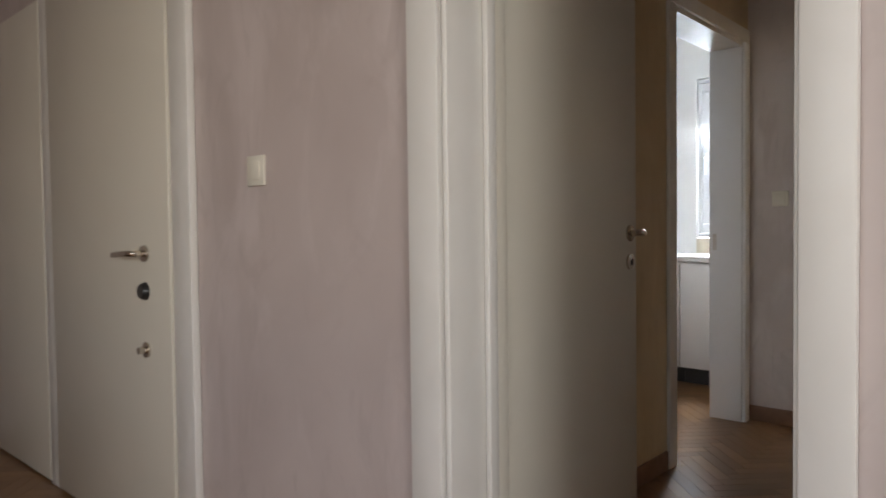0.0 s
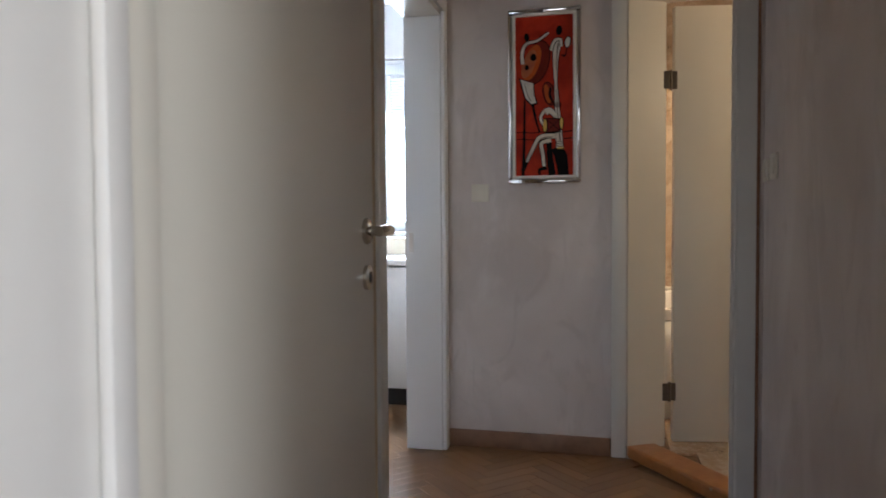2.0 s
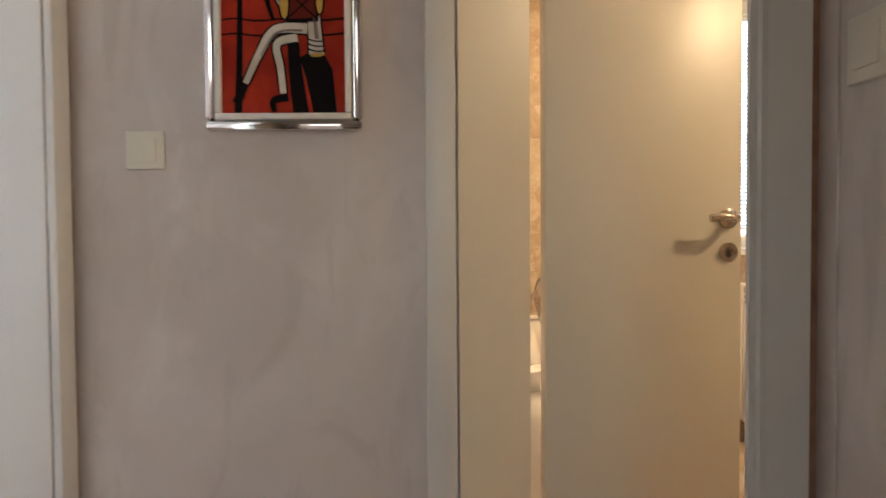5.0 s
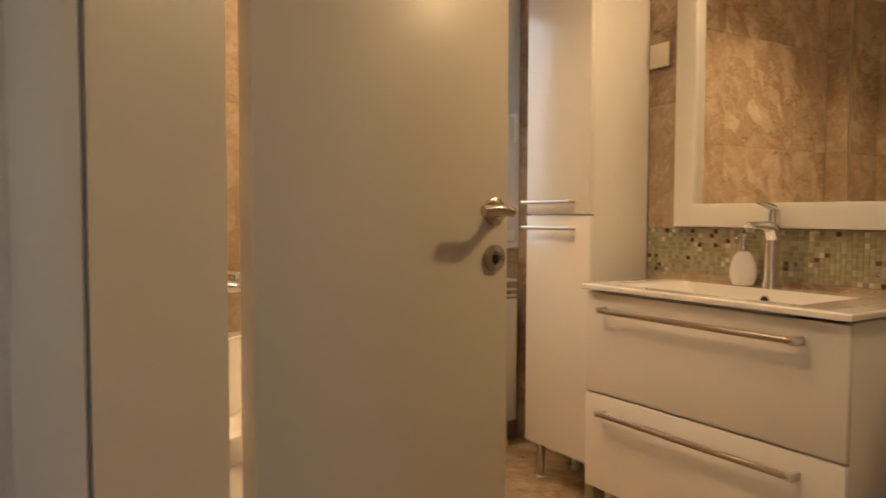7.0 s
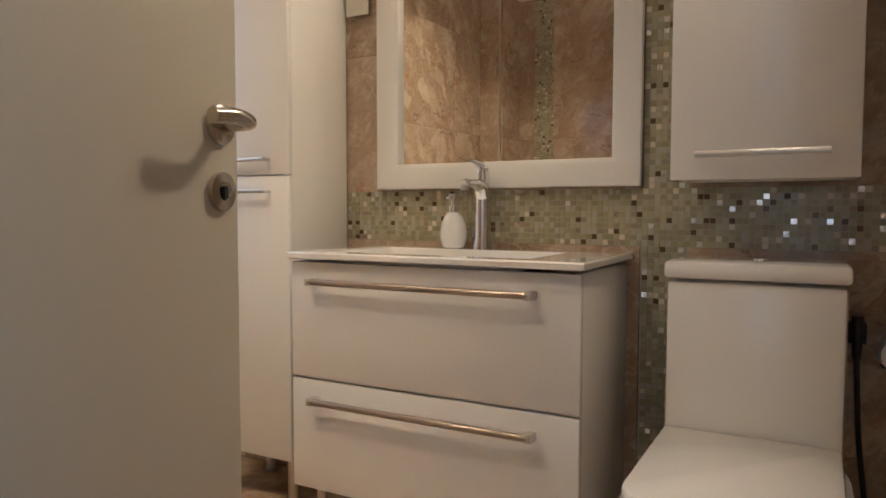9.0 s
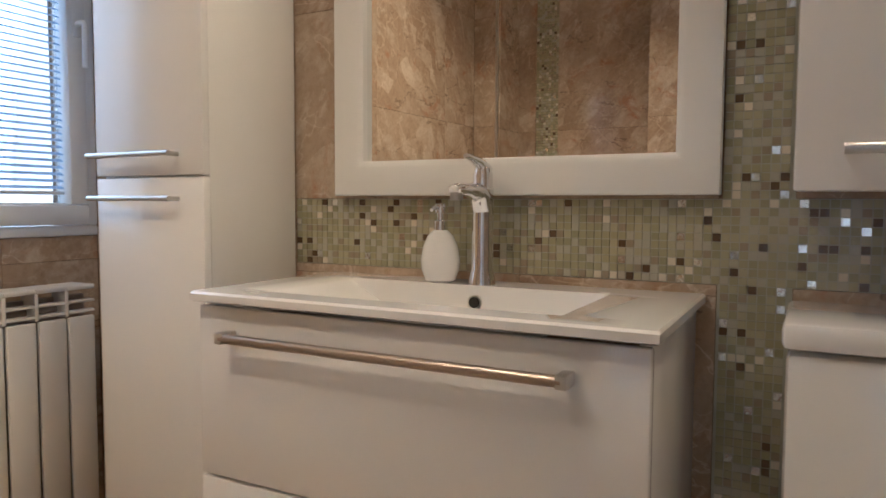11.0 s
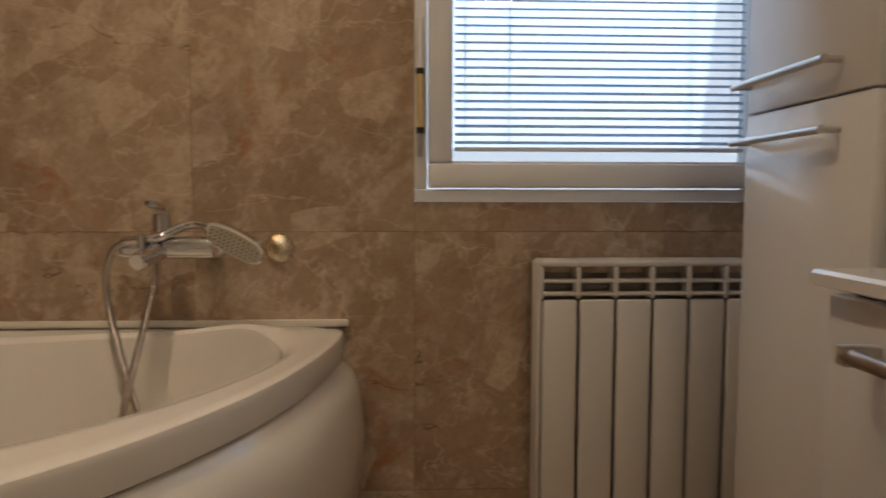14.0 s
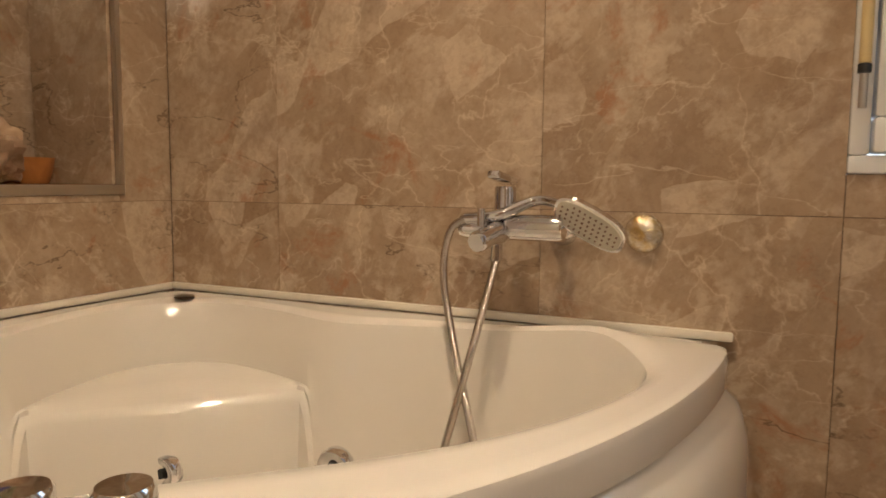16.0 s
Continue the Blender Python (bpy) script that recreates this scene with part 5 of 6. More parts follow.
# ---------------------------------------------------------------- corner bathtub
tub = thing("corner_bathtub", 0.2, 1.1, ZB, "white acrylic corner whirlpool bathtub with a curved apron", "bathtub")
TZ = 0.620


def tub_xy(a, b):
    return (W_X + a, N_Y - b)


def outer(theta, grow=0.0):
    """Outline in plan, from the point (0.55, 0.55) off the corner: square at the walls, round in front."""
    dx, dy = math.cos(theta), math.sin(theta)
    c0, lo, hi = 0.55, 0.0, 1.2

    def within(r):
        a, b = c0 + r * dx, c0 + r * dy
        if a < 0.003 or b < 0.003:
            return False
        return math.hypot(a, b) < 1.264 + grow + 0.040 * math.sin(2 * math.atan2(b, a)) ** 2
    for _ in range(40):
        mid = (lo + hi) / 2
        lo, hi = (mid, hi) if within(mid) else (lo, mid)
    return lo


def inner(theta):
    """Mouth of the tub: rounded, with the corner cut off and pillows at both ends."""
    dx, dy = math.cos(theta), math.sin(theta)
    d = math.atan2(dy - dx, -(dx + dy))                # 0 towards the wall corner
    r0 = outer(theta)
    front = max(0.0, (dx + dy) / math.sqrt(2))
    r = min(r0 - 0.078 - 0.065 * front ** 4, 0.70)
    corner = max(0.0, -(dx + dy) / math.sqrt(2))
    r = min(r, 0.70 - 0.10 * corner ** 3)
    for mid in (radians(272), radians(178)):           # arm rests between the seats
        r -= 0.055 * math.exp(-(((theta - mid + math.pi) % (2 * math.pi) - math.pi) / 0.30) ** 2)
    return r


TH = 160
bm = bmesh.new()
# rings from the apron's foot over the rim down into the tub: (blend outer->inner, height, scale)
angs = [2 * math.pi * k / TH for k in range(TH)]


def smoothed(vals, n=3):
    for _ in range(n):
        vals = [(vals[i - 1] + 2 * vals[i] + vals[(i + 1) % len(vals)]) / 4 for i in range(len(vals))]
    return vals


R_out = smoothed([outer(t) for t in angs], 1)
R_in = smoothed([inner(t) for t in angs], 7)


def tub_ring(rs, zs):
    out = []
    for t, r, z in zip(angs, rs, zs):
        x, y = tub_xy(0.55 + r * math.cos(t), 0.55 + r * math.sin(t))
        out.append(bm.verts.new((x, y, z)))
    return out


def pillow(t):
    """Raised headrest humps beside both ends of the wall sides."""
    return 0.020 * (math.exp(-((t - radians(318)) / 0.16) ** 2) + math.exp(-((t - radians(132)) / 0.16) ** 2))


def seat_angle(t):
    return abs((t - radians(225) + math.pi) % (2 * math.pi) - math.pi)


def seat(t):
    """1 over the seat in the wall corner, 0 elsewhere."""
    k = max(0.0, min(1.0, (0.95 - seat_angle(t)) / 0.30))
    return k * k * (3 - 2 * k)


def seat_edge(t, r):
    """Straight front edge of the corner seat, across the corner."""
    return min(r - 0.04, 0.315 / max(0.4, math.cos(seat_angle(t))))


rim = []
rim.append(tub_ring([r - 0.012 for r in R_out], [TZ - 0.062] * TH))
rim.append(tub_ring([r - 0.001 for r in R_out], [TZ - 0.055] * TH))
rim.append(tub_ring(R_out, [TZ - 0.012] * TH))
rim.append(tub_ring([r - 0.004 for r in R_out], [TZ - 0.003] * TH))
rim.append(tub_ring([r - 0.014 for r in R_out], [TZ] * TH))
for f in (0.3, 0.7):
    rim.append(tub_ring([ro + (ri - ro) * f for ro, ri in zip(R_out, R_in)], [TZ + pillow(t) * f for t in angs]))
rim.append(tub_ring([r + 0.012 for r in R_in], [TZ + pillow(t) for t in angs]))
rim.append(tub_ring([r - 0.004 for r in R_in], [TZ - 0.008 + pillow(t) for t in angs]))
rim.append(tub_ring([r - 0.014 for r in R_in], [TZ - 0.035 + pillow(t) * 0.5 for t in angs]))
for f in (0.25, 0.5, 0.75, 1.0):
    zs, rs = [], []
    for t, r in zip(angs, R_in):
        k = seat(t)
        zs.append((TZ - 0.035) + (0.17 - TZ + 0.035) * f * (1 - k) + k * (-0.100 * min(1.0, f * 2) if f < 0.99 else -0.108))
        rs.append((r - 0.014 - 0.085 * f) * (1 - k) + k * (r - 0.02 - 0.03 * f if f < 0.7 else (r - 0.045) + (seat_edge(t, r) - r + 0.045) * (f - 0.5) * 2))
    rim.append(tub_ring(rs, zs))
for f, drop in ((0.010, 0.004), (0.020, 0.016), (0.032, 0.17), (0.06, 0.33)):
    rim.append(tub_ring([(r - 0.099) * (1 - seat(t)) - 0.25 * f * (1 - seat(t)) + seat(t) * (seat_edge(t, r) - f) for t, r in zip(angs, R_in)],
                        [(0.17 - 0.03 * min(1, f * 8)) * (1 - seat(t)) + seat(t) * max(0.14, TZ - 0.143 - drop) for t in angs]))
rim.append(tub_ring([r * 0.35 for r in R_in], [0.135] * TH))
for a, b in zip(rim, rim[1:]):
    for k in range(TH):
        bm.faces.new((a[k], a[(k + 1) % TH], b[(k + 1) % TH], b[k]))
bm.faces.new(rim[-1])
part("shell", bm, ACRYLIC, tub, smooth=True)
bm = bmesh.new()
ap = []
for z, inset in ((TZ - 0.058, 0.016), (TZ - 0.066, 0.002), (TZ - 0.085, -0.020), (TZ - 0.13, -0.040), (0.40, -0.052), (0.25, -0.038), (0.12, 0.010), (ZB, 0.040)):
    ap.append(tub_ring([r - inset if math.cos(t) + math.sin(t) > -0.2 else r - 0.05 for t, r in zip(angs, R_out)], [z] * TH))
for a, b in zip(ap, ap[1:]):
    for k in range(TH):
        bm.faces.new((a[k], a[(k + 1) % TH], b[(k + 1) % TH], b[k]))
part("apron", bm, ACRYLIC, tub, smooth=True)
for i, (kx, ky) in enumerate(((0.548, 0.716), (0.482, 0.678))):
    bm = bmesh.new()
    lathe(bm, [(0.0, 0), (0.028, 0), (0.029, 0.004), (0.025, 0.006), (0.024, 0.026), (0.021, 0.030), (0.0, 0.031)], (kx, ky, TZ + 0.001), "z", 24)
    part("control_knob", bm, CHROME, tub, smooth=True)
for p, ax in (((0.335, 1.318, 0.395), "y"), ((0.012, 1.247, 0.352), "y")):
    lpart("jet_ring", [(0.0, -0.006), (0.010, -0.004), (0.020, -0.010), (0.030, -0.010), (0.034, 0.0), (0.034, 0.012), (0.0, 0.012)], p, CHROME, tub, ax)
    lpart("jet_nozzle", [(0.0, -0.012), (0.009, -0.012), (0.011, -0.004), (0.0, -0.004)], p, BLACK, tub, ax, seg=14)
lpart("rim_inlet", [(0.0, 0), (0.022, 0), (0.022, 0.004), (0.0, 0.004)], (W_X + 0.135, N_Y - 0.10, TZ + 0.0015), BRONZE, tub)
seal_n = bpart("sealing_strip", (W_X + 0.001, N_Y - 0.014, TZ + 0.001, W_X + 1.265, N_Y - 0.001, TZ + 0.017), SEAL, None, 0.004)
structure(seal_n, "cream sealing strip between bathtub and tiles", "trim")
seal_w = bpart("sealing_strip", (W_X + 0.001, N_Y - 1.265, TZ + 0.001, W_X + 0.014, N_Y - 0.0145, TZ + 0.017), SEAL, None, 0.004)
structure(seal_w, "cream sealing strip between bathtub and tiles", "trim")

# tub mixer with hand shower
mixer = thing("bath_mixer", 0.58, 1.54, 0.80, "chrome wall-mounted bath mixer with a hand shower on a steel hose", "tap")
mz, mY = 0.805, N_Y - 0.075
lpart("body", [(0.0, -0.095), (0.022, -0.095), (0.024, -0.085), (0.024, 0.085), (0.022, 0.095), (0.0, 0.095)], (0.575, mY, mz), CHROME, mixer, "x")
for cxp in (0.515, 0.648):
    lpart("escutcheon", [(0.0, -0.016), (0.018, -0.016), (0.030, -0.002), (0.031, 0.0), (0.0, 0.0)], (cxp, N_Y - 0.001, mz - 0.005), CHROME, mixer, "y")
    tpart("inlet", [(cxp, N_Y - 0.014, mz - 0.003), (cxp, mY + 0.01, mz)], 0.014, CHROME, mixer)
lpart("lever_base", [(0.0, 0.018), (0.0205, 0.018), (0.0195, 0.068), (0.018, 0.072), (0.0, 0.073)], (0.562, mY, mz), CHROME, mixer)
bm = bmesh.new()
box(bm, 0.546, mY - 0.062, mz + 0.074, 0.578, mY + 0.020, mz + 0.088, 0.004)
for v in bm.verts:                                                  # blade rises and narrows towards its tip
    k = max(0.0, (mY - v.co.y) / 0.062)
    v.co.z += 0.012 * k
    v.co.x = 0.562 + (v.co.x - 0.562) * (1 - 0.3 * k)
part("lever", bm, CHROME, mixer, smooth=True)
tpart("spout", smooth_path([(0.56, mY, mz - 0.005), (0.552, mY - 0.04, mz - 0.012), (0.540, mY - 0.085, mz - 0.024)], 5), [0.022] * 5 + [0.019] * 5 + [0.016], CHROME, mixer, seg=16)
lpart("diverter", [(0.0, 0.0), (0.007, 0.0), (0.007, 0.03), (0.0, 0.031)], (0.538, mY - 0.055, mz + 0.004), CHROME, mixer, seg=12)
lpart("hose_nut", [(0.0, -0.062), (0.011, -0.062), (0.011, -0.02), (0.0, -0.02)], (0.545, mY + 0.005, mz), CHROME, mixer, seg=8)
hs = thing("hand_shower", 0.68, mY, mz, "chrome hand shower with a cream spray plate resting on the mixer", "hand shower")
dirv = Vector((0.80, -0.05, -0.42)).normalized()
nrm = Vector((-0.30, -0.80, -0.45)).normalized()
nrm = (nrm - dirv * nrm.dot(dirv)).normalized()
sidev = dirv.cross(nrm)
rot = Matrix((sidev, dirv, nrm)).transposed().to_4x4()
hm = Matrix.Translation((0.716, mY - 0.018, mz + 0.008)) @ rot
for nm, rx_, ry_, z0, z1, mt_ in (("head", 0.036, 0.068, -0.020, -0.001, CHROME), ("spray_plate", 0.031, 0.062, -0.001, 0.002, PLATE)):
    bm = bmesh.new()
    rows = []
    for z, sc in ((z0, 0.55 if nm == "head" else 1.0), ((z0 + z1) / 2, 1.0), (z1, 1.0)):
        rows.append([bm.verts.new((rx_ * sc * abs(math.cos(a)) ** 0.7 * (1 if math.cos(a) > 0 else -1), ry_ * sc * abs(math.sin(a)) ** 0.8 * (1 if math.sin(a) > 0 else -1), z)) for a in (2 * math.pi * k / 28 for k in range(28))])
    for a, b in zip(rows, rows[1:]):
        for k in range(28):
            bm.faces.new((a[k], a[(k + 1) % 28], b[(k + 1) % 28], b[k]))
    bm.faces.new(rows[0][::-1])
    bm.faces.new(rows[-1])
    bm.transform(hm)
    part(nm, bm, mt_, hs, smooth=True)
bm = bmesh.new()
for i in range(-2, 3):
    for j in range(-5, 6):
        if (i / 2.6) ** 2 + (j / 5.6) ** 2 < 1:
            vs = bmesh.ops.create_cube(bm, size=0.0030)["verts"]
            for v in vs:
                v.co += Vector((i * 0.0105, j * 0.0105, 0.0025))
bm.transform(hm)
tagged(part("spray_nozzles", bm, SKIRT, hs), kind="stuff")
hstart = hm @ Vector((0, -0.060, -0.012))
tpart("grip", smooth_path([hstart, hstart + Vector((-0.05, 0.012, 0.006)), (0.56, mY - 0.03, mz + 0.022), (0.50, mY - 0.03, mz + 0.015)], 5), 0.0105, CHROME, hs)
hose = thing("shower_hose", 0.5, mY, 0.5, "flexible steel shower hose hanging into the bathtub", "hose")
tpart("tube", smooth_path([(0.50, mY - 0.03, mz + 0.015), (0.470, mY - 0.035, mz - 0.01), (0.458, mY - 0.035, mz - 0.09), (0.490, mY - 0.06, 0.60), (0.560, mY - 0.115, 0.42),
                           (0.595, mY - 0.14, 0.30), (0.57, mY - 0.16, 0.20), (0.50, mY - 0.16, 0.20), (0.49, mY - 0.14, 0.34), (0.515, mY - 0.10, 0.50), (0.535, mY - 0.03, 0.66), (0.545, mY + 0.005, mz - 0.06)], 8),
      0.0072, HOSE, hose, seg=10)
cap = thing("wall_escutcheon", 0.793, N_Y, 0.797, "worn round pipe cover with flaking chrome on the tiles", "pipe cover")
FLAKE = material("flaking_chrome", (0.74, 0.72, 0.68), 0.22, 0.8, var=(0.60, 0.40, 0.10), scale=40, amount=1.0, bump=0.6, bump_scale=120)
lpart("disc", [(0.0, -0.016), (0.012, -0.016), (0.020, -0.013), (0.031, -0.005), (0.034, 0.0), (0.0, 0.0)], (0.793, N_Y - 0.001, 0.797), FLAKE, cap, "y")

# niche contents
for nm, dims in (("trim_sill", (W_X - 0.01, NI_Y0, NI_Z0 - 0.022, W_X + 0.004, NI_Y1 + 0.012, NI_Z0 - 0.001)), ("trim_side", (W_X - 0.01, NI_Y1, NI_Z0, W_X + 0.004, NI_Y1 + 0.012, NI_Z1))):
    structure(bpart(nm, dims, BRUSHED, None, 0.001), "satin metal tile edge round the niche", "trim")
bas = thing("storage_basket", -0.47, 1.30, NI_Z0, "small orange basket standing in the tiled niche", "basket")
lpart("bowl", [(0.0, 0), (0.045, 0), (0.050, 0.01), (0.060, 0.055), (0.056, 0.055), (0.048, 0.012), (0.0, 0.008)], (-0.460, 1.330, NI_Z0 + 0.001), TERRACOTTA, bas)
for i, (lx, ly, lz, mt_, lab) in enumerate(((-0.42, 1.20, 0.0, TOWEL, "crumpled beige patterned towel in the tiled niche"), (-0.44, 1.12, 0.0, BLUECLOTH, "dark blue cloth heaped in the tiled niche"))):
    tw = thing("folded_towel", lx, ly, NI_Z0, lab, "towel")
    bm = bmesh.new()
    bmesh.ops.create_icosphere(bm, subdivisions=4, radius=1.0)
    sc = Vector((0.085, 0.085, 0.075)) if i == 0 else Vector((0.075, 0.10, 0.125))
    for v in bm.verts:
        n = noise.fractal(v.co * 2.2 + Vector((i * 9, 0, 0)), 0.8, 2.0, 4)
        v.co = Vector(v.co * (1 + 0.28 * n))
        v.co = Vector((lx + v.co.x * sc.x, ly + v.co.y * sc.y, NI_Z0 + sc.z * 0.8 + v.co.z * sc.z))
        v.co.z = max(v.co.z, NI_Z0 + 0.001)
    part("cloth", bm, mt_, tw, smooth=True)

# recessed ceiling spots
for sx, sy, sw in SPOTS:
    sp = thing("ceiling_spot", sx, sy, CEIL - 0.01, "small round recessed ceiling spot, lit warm white", "ceiling light", "ceiling spots")
    lpart("ring", [(0.047, 0), (0.058, 0), (0.060, 0.006), (0.047, 0.0065)], (sx, sy, CEIL - 0.0075), BRUSHED, sp)
    lpart("lens", [(0.0, 0), (0.045, 0), (0.045, 0.003), (0.0, 0.003)], (sx, sy, CEIL - 0.0045), LAMPGLOW, sp)

# ---------------------------------------------------------------- pieces: tiles, mosaic, parquet
GAP = 0.0005


def cells(a_edges, b_edges, holes):
    """Rectangles of a tile grid, cut round the holes (a0, a1, b0, b1)."""
    out = []
    for a0, a1 in zip(a_edges, a_edges[1:]):
        for b0, b1 in zip(b_edges, b_edges[1:]):
            rects = [(a0, a1, b0, b1)]
            for h0, h1, k0, k1 in holes:
                nxt = []
                for r in rects:
                    x0, x1, y0, y1 = r
                    if h1 <= x0 or h0 >= x1 or k1 <= y0 or k0 >= y1:
                        nxt.append(r)
                        continue
                    if x0 < h0:
                        nxt.append((x0, h0, y0, y1))
                    if x1 > h1:
                        nxt.append((h1, x1, y0, y1))
                    m0, m1 = max(x0, h0), min(x1, h1)
                    if y0 < k0:
                        nxt.append((m0, m1, y0, k0))
                    if y1 > k1:
                        nxt.append((m0, m1, k1, y1))
                rects = nxt
            out += [r for r in rects if r[1] - r[0] > 0.008 and r[3] - r[2] > 0.008]
    return out


def tile_wall(parent, axis, at, rects, mat, depth=0.0092):
    """Tiles on a wall; axis 'y': face looks to -y at y=at; 'x-': looks to -x; 'x+': to +x; 'y+': to +y; 'z': floor."""
    for a0, a1, b0, b1 in rects:
        a0, a1, b0, b1 = a0 + GAP, a1 - GAP, b0 + GAP, b1 - GAP
        dims = {"y": (a0, at, b0, a1, at + depth, b1), "y+": (a0, at - depth, b0, a1, at, b1), "x-": (at, a0, b0, at + depth, a1, b1),
                "x+": (at - depth, a0, b0, at, a1, b1), "z": (a0, b0, at - depth, a1, b1, at)}[axis]
        bpart("tile", dims, mat, parent, 0.0008, smooth=False)


ZE = [ZB, 0.234, 0.834, 1.434, 2.034, CEIL - 0.001]
XE = [W_X, 0.0, 0.605, 1.095, 1.67, E_X]
tile_wall(wn_l, "y", N_Y, cells(XE, ZE, [(1.095, 1.95, 0.902, 2.06)]), TILE)
tile_wall(ww_, "x+", W_X, cells([0.16, 0.40, 1.0, N_Y - 0.001], ZE, [(NI_Y0, NI_Y1 + 0.001, NI_Z0 - 0.022, NI_Z1)]), TILE)
tile_wall(ww_, "x+", NI_X - 0.045, cells([NI_Y0, 1.20, 1.336, NI_Y1 - 0.002], [NI_Z0, 1.42, NI_Z1], [(1.20, 1.336, 0.8, 2.5)]), TILE)
tile_wall(ww_, "y", NI_Y1 - 0.010, [(NI_X - 0.04, W_X - 0.01, NI_Z0, 1.42), (NI_X - 0.04, W_X - 0.01, 1.42, NI_Z1)], TILE)
tile_wall(ww_, "z", NI_Z0, [(NI_X - 0.04, W_X - 0.011, NI_Y0, NI_Y1 - 0.011)], TILE)
tile_wall(we_, "x-", E_X, cells([S_Y, -0.192, -0.078, 0.30, 0.90, N_Y - 0.001], ZE, [(-0.192, -0.0785, 0, 3), (-0.192, -0.072, 0, 0.8545), (S_Y - 0.1, 0.869, 0.8545, 1.006)]), TILE)
tile_wall(ws_, "y+", S_Y, cells([HALL_E + 0.2, 1.1, 1.7, E_X - 0.001], ZE, []), TILE)
fl = bpy.data.objects["floor_bathroom"]
tile_wall(fl, "z", ZB, cells([W_X, 0.25, 0.70, 1.15, 1.60, E_X - 0.001], [S_Y, -0.45, 0.0, 0.45, 0.90, 1.35, N_Y - 0.001],
                             [(-0.5, 0.25, -2, 0.17), (0.25, 0.36, -2, -0.05), (0.36, 0.66, -2, -0.45)]), FTILE)

# mosaic chips, 15 mm
MP = 0.0150
chips = []
MOSAIC = ((S_Y, 0.868, 0.8545, 1.0060), (-0.192, -0.072, ZB, 0.8545), (-0.192, -0.078, 1.0060, 2.4))
for y0, y1, z0, z1 in MOSAIC:
    bpart("mosaic_bed", (E_X + 0.0035, y0 + 0.0005, z0, E_X + 0.0098, y1 - 0.0005, z1), MGROUT, we_, label="pale sage grout bed")
for i in range(108):
    for j in range(160):
        y, z = 0.8605 - i * MP, (j + 0.5) * MP
        if any(y0 < y - 0.006 and y + 0.006 < y1 and z0 < z < z1 for y0, y1, z0, z1 in MOSAIC):
            chips.append((y, z))
near = [c for c in chips if 0.10 < c[0] < 0.62 and 0.85 < c[1] < 0.95][:290]
near_set = set(near)
bm = bmesh.new()
box(bm, -0.004, -MP * 0.44, -MP * 0.44, 0.004, MP * 0.44, MP * 0.44)
chip_mesh = bpy.data.meshes.new("chip")
bm.to_mesh(chip_mesh)
bm.free()
chip_mesh.materials.append(CHIP_O)
for y, z in near:
    o = new("mosaic_chip", chip_mesh)
    o.location = (E_X + 0.005 - random.random() * 0.001, y, z)
    o.rotation_euler = (0, random.uniform(-0.03, 0.03), random.uniform(-0.03, 0.03))
    o.parent = we_
verts, faces = [], []


def add_chip(cx, cy, cz, axis="x"):
    h = MP * 0.44
    b = len(verts)
    tilt, tilt2 = random.uniform(-0.03, 0.03), random.uniform(-0.03, 0.03)
    for dx in (-0.004, 0.004):
        for dy, dz in ((-h, -h), (h, -h), (h, h), (-h, h)):
            verts.append((cx + dx + dy * tilt + dz * tilt2, cy + dy, cz + dz))
    faces.extend([(b, b + 1, b + 2, b + 3), (b, b + 4, b + 5, b + 1), (b + 1, b + 5, b + 6, b + 2), (b + 2, b + 6, b + 7, b + 3), (b + 3, b + 7, b + 4, b)])


for c in chips:
    if c not in near_set:
        add_chip(E_X + 0.005, c[0], c[1])
me = bpy.data.meshes.new("mosaic_chips")
me.from_pydata(verts, [], faces)
me.materials.append(CHIP_I)
mo = new("mosaic_chips", me)
mo.parent = we_
tagged(mo, "sage, beige and silver glass mosaic", kind="stuff")
verts, faces = [], []
for j in range(int((NI_Z1 - NI_Z0) / MP)):
    for i in range(9):
        add_chip(NI_X - 0.052, 1.20 + (i + 0.5) * MP, NI_Z0 + (j + 0.5) * MP)
for v in range(len(verts)):
    x, y, z = verts[v]
    verts[v] = (2 * (NI_X - 0.052) - x, y, z)
me = bpy.data.meshes.new("niche_mosaic_chips")
me.from_pydata(verts, [], [f[::-1] for f in faces])
me.materials.append(CHIP_I)
mo = new("niche_mosaic_chips", me)
mo.parent = ww_
tagged(mo, "glass mosaic strip in the niche", kind="stuff")

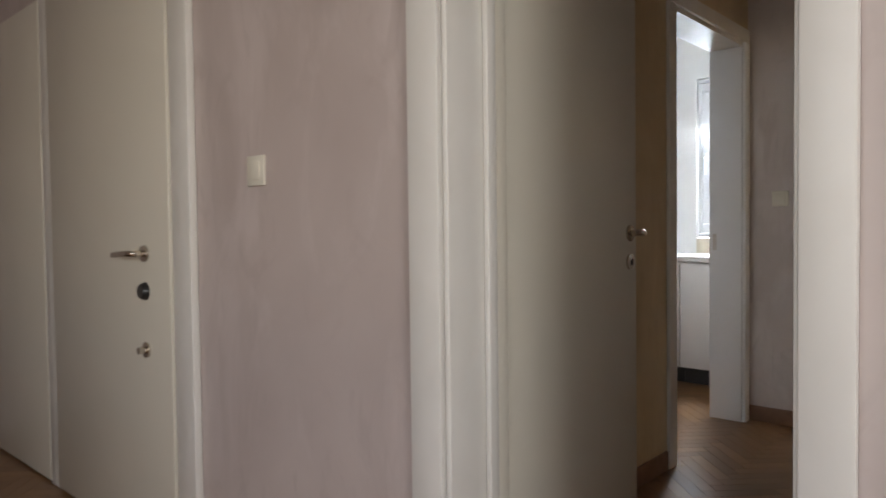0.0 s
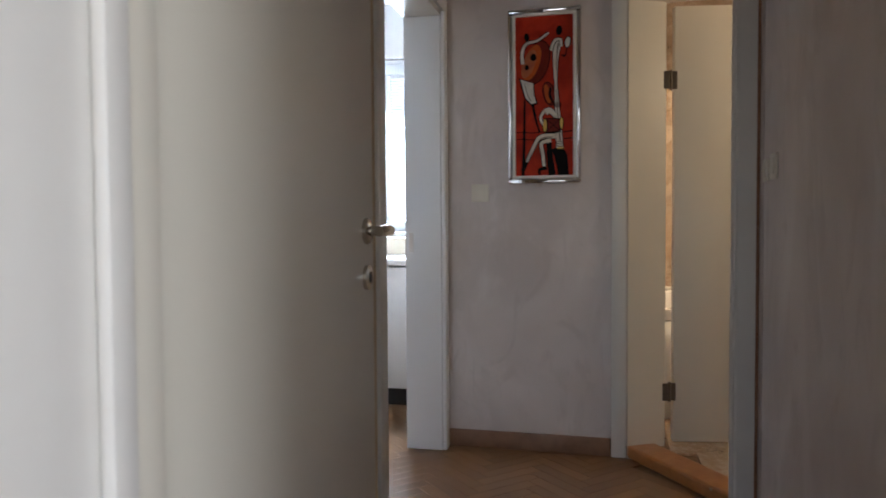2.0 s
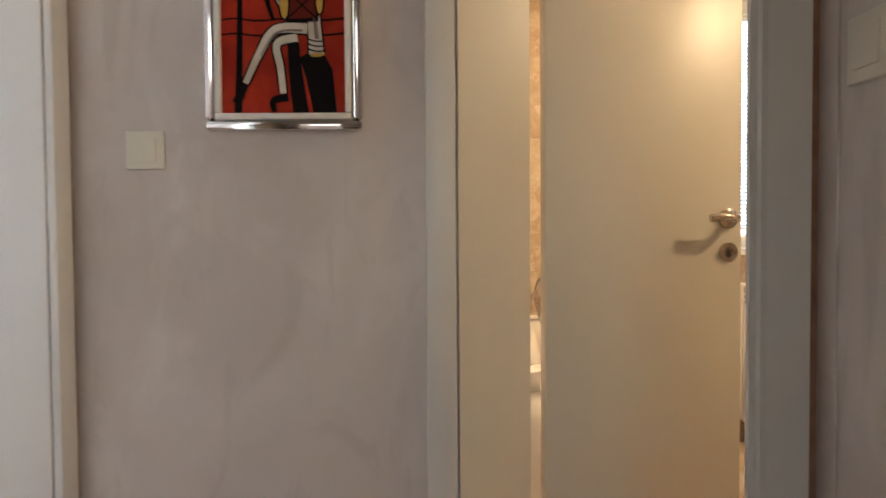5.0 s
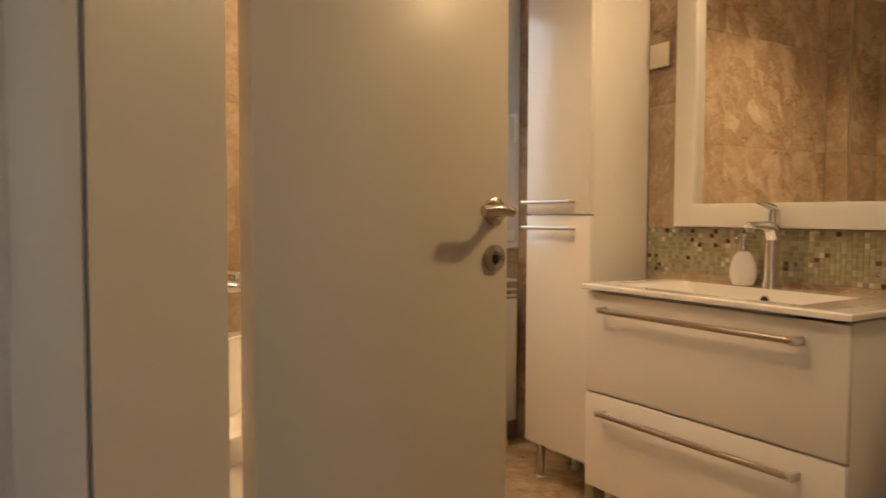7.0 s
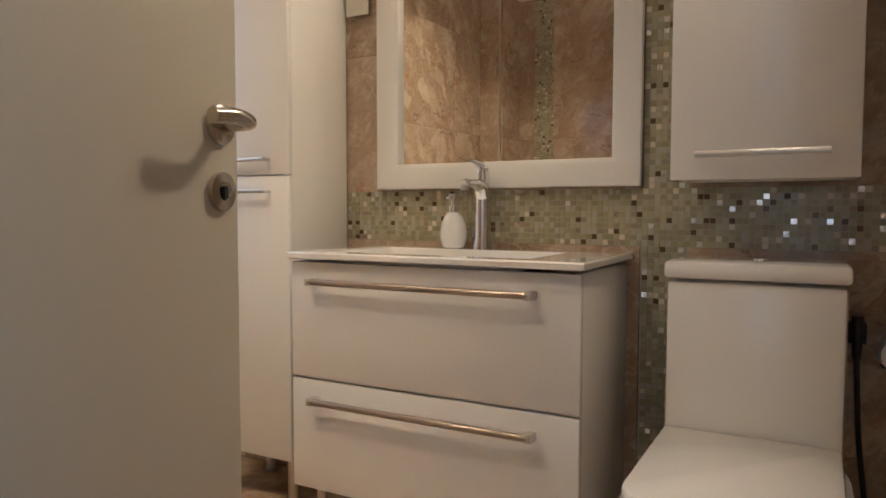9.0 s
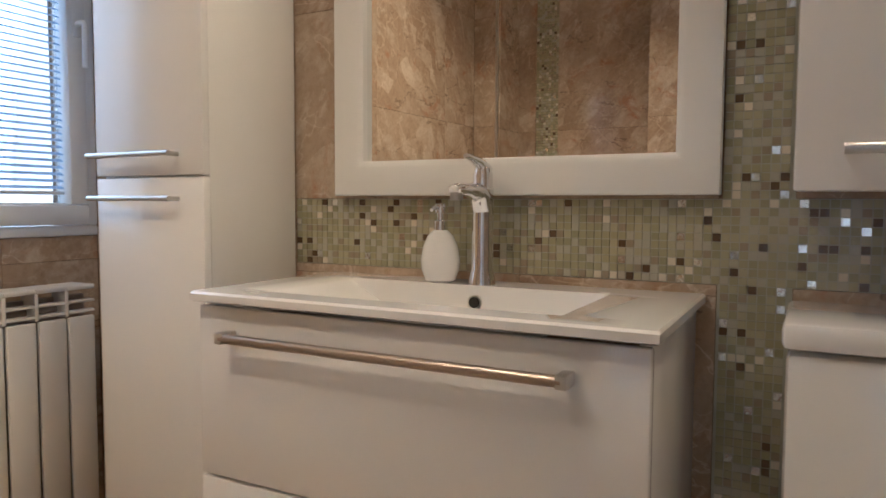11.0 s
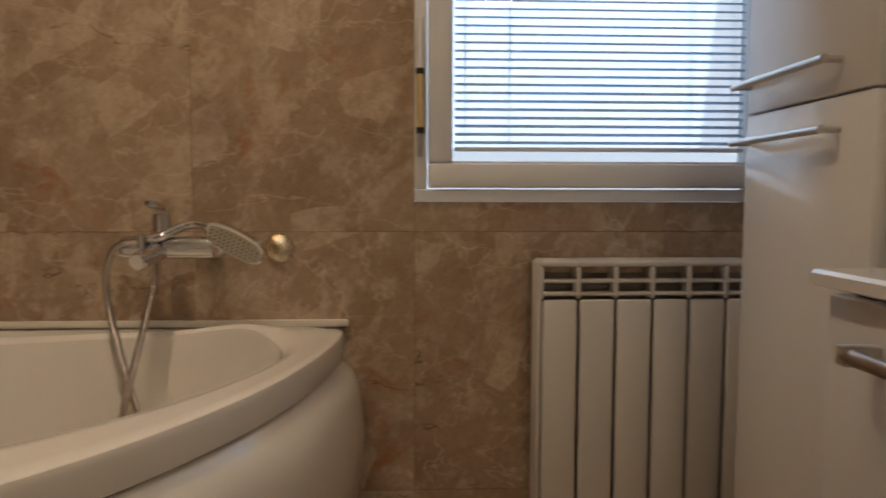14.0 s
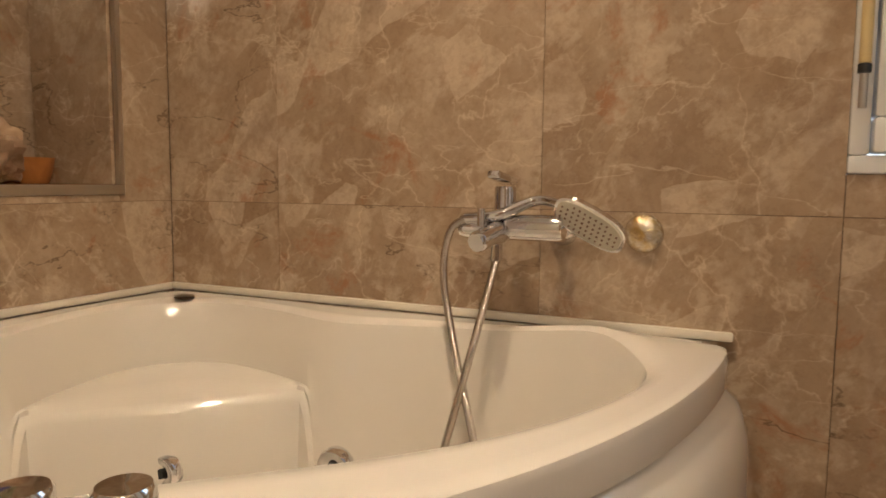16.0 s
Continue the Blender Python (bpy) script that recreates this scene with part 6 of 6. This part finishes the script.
# herringbone oak parquet in the hallway; the rest as joined boards
PL, PW = 0.30, 0.06
bm = bmesh.new()
box(bm, -PL / 2 + 0.0006, -PW / 2 + 0.0006, -0.008, PL / 2 - 0.0006, PW / 2 - 0.0006, 0.0)
plank_mesh = bpy.data.meshes.new("plank")
bm.to_mesh(plank_mesh)
bm.free()
plank_mesh.materials.append(PARQUET)
floor_ob = bpy.data.objects["floor"]
near_n = 0
verts, faces = [], []
for i in range(-60, 60):
    for j in range(-30, 30):
        for k in (0, 1):
            ang = radians(45 if k == 0 else -45)
            bx, by = i * PW * math.sqrt(2) , j * PL * math.sqrt(2)
            sx = bx + (0 if k == 0 else PL / math.sqrt(2) / 1.0 - 0.0)
            cx_, cy_ = by + (0.0 if k == 0 else PL / math.sqrt(2)), bx + (0.0 if k == 0 else 0.0) + (PW / math.sqrt(2) if k else 0)
            if not (-3.6 < cx_ < 3.2 and -5.3 < cy_ < 1.2):
                continue
            if (cx_ > -0.5 and cy_ > 0.1) or (cx_ > 0.7 and cy_ > -2.6) or (cx_ > 0.15 and cy_ > -0.25) or (cx_ > 0.35 and cy_ > -0.6):
                continue
            if -1.0 < cx_ < 0.5 and -1.9 < cy_ < 0.2 and near_n < 295:
                o = new("plank", plank_mesh)
                o.location, o.rotation_euler = (cx_, cy_, 0), (0, 0, ang)
                o.parent = floor_ob
                near_n += 1
            else:
                b = len(verts)
                c_, s_ = math.cos(ang), math.sin(ang)
                for dz in (0.0, -0.008):
                    for dx, dy in ((-1, -1), (1, -1), (1, 1), (-1, 1)):
                        lx, ly = dx * (PL / 2 - 0.0006), dy * (PW / 2 - 0.0006)
                        verts.append((cx_ + lx * c_ - ly * s_, cy_ + lx * s_ + ly * c_, dz))
                faces.extend([(b, b + 1, b + 2, b + 3), (b, b + 4, b + 5, b + 1), (b + 1, b + 5, b + 6, b + 2), (b + 2, b + 6, b + 7, b + 3), (b + 3, b + 7, b + 4, b)])
me = bpy.data.meshes.new("parquet_planks")
me.from_pydata(verts, [], faces)
me.materials.append(PARQUET)
mo = new("parquet_planks", me)
mo.parent = floor_ob
tagged(mo, "brown oak herringbone parquet", kind="stuff")
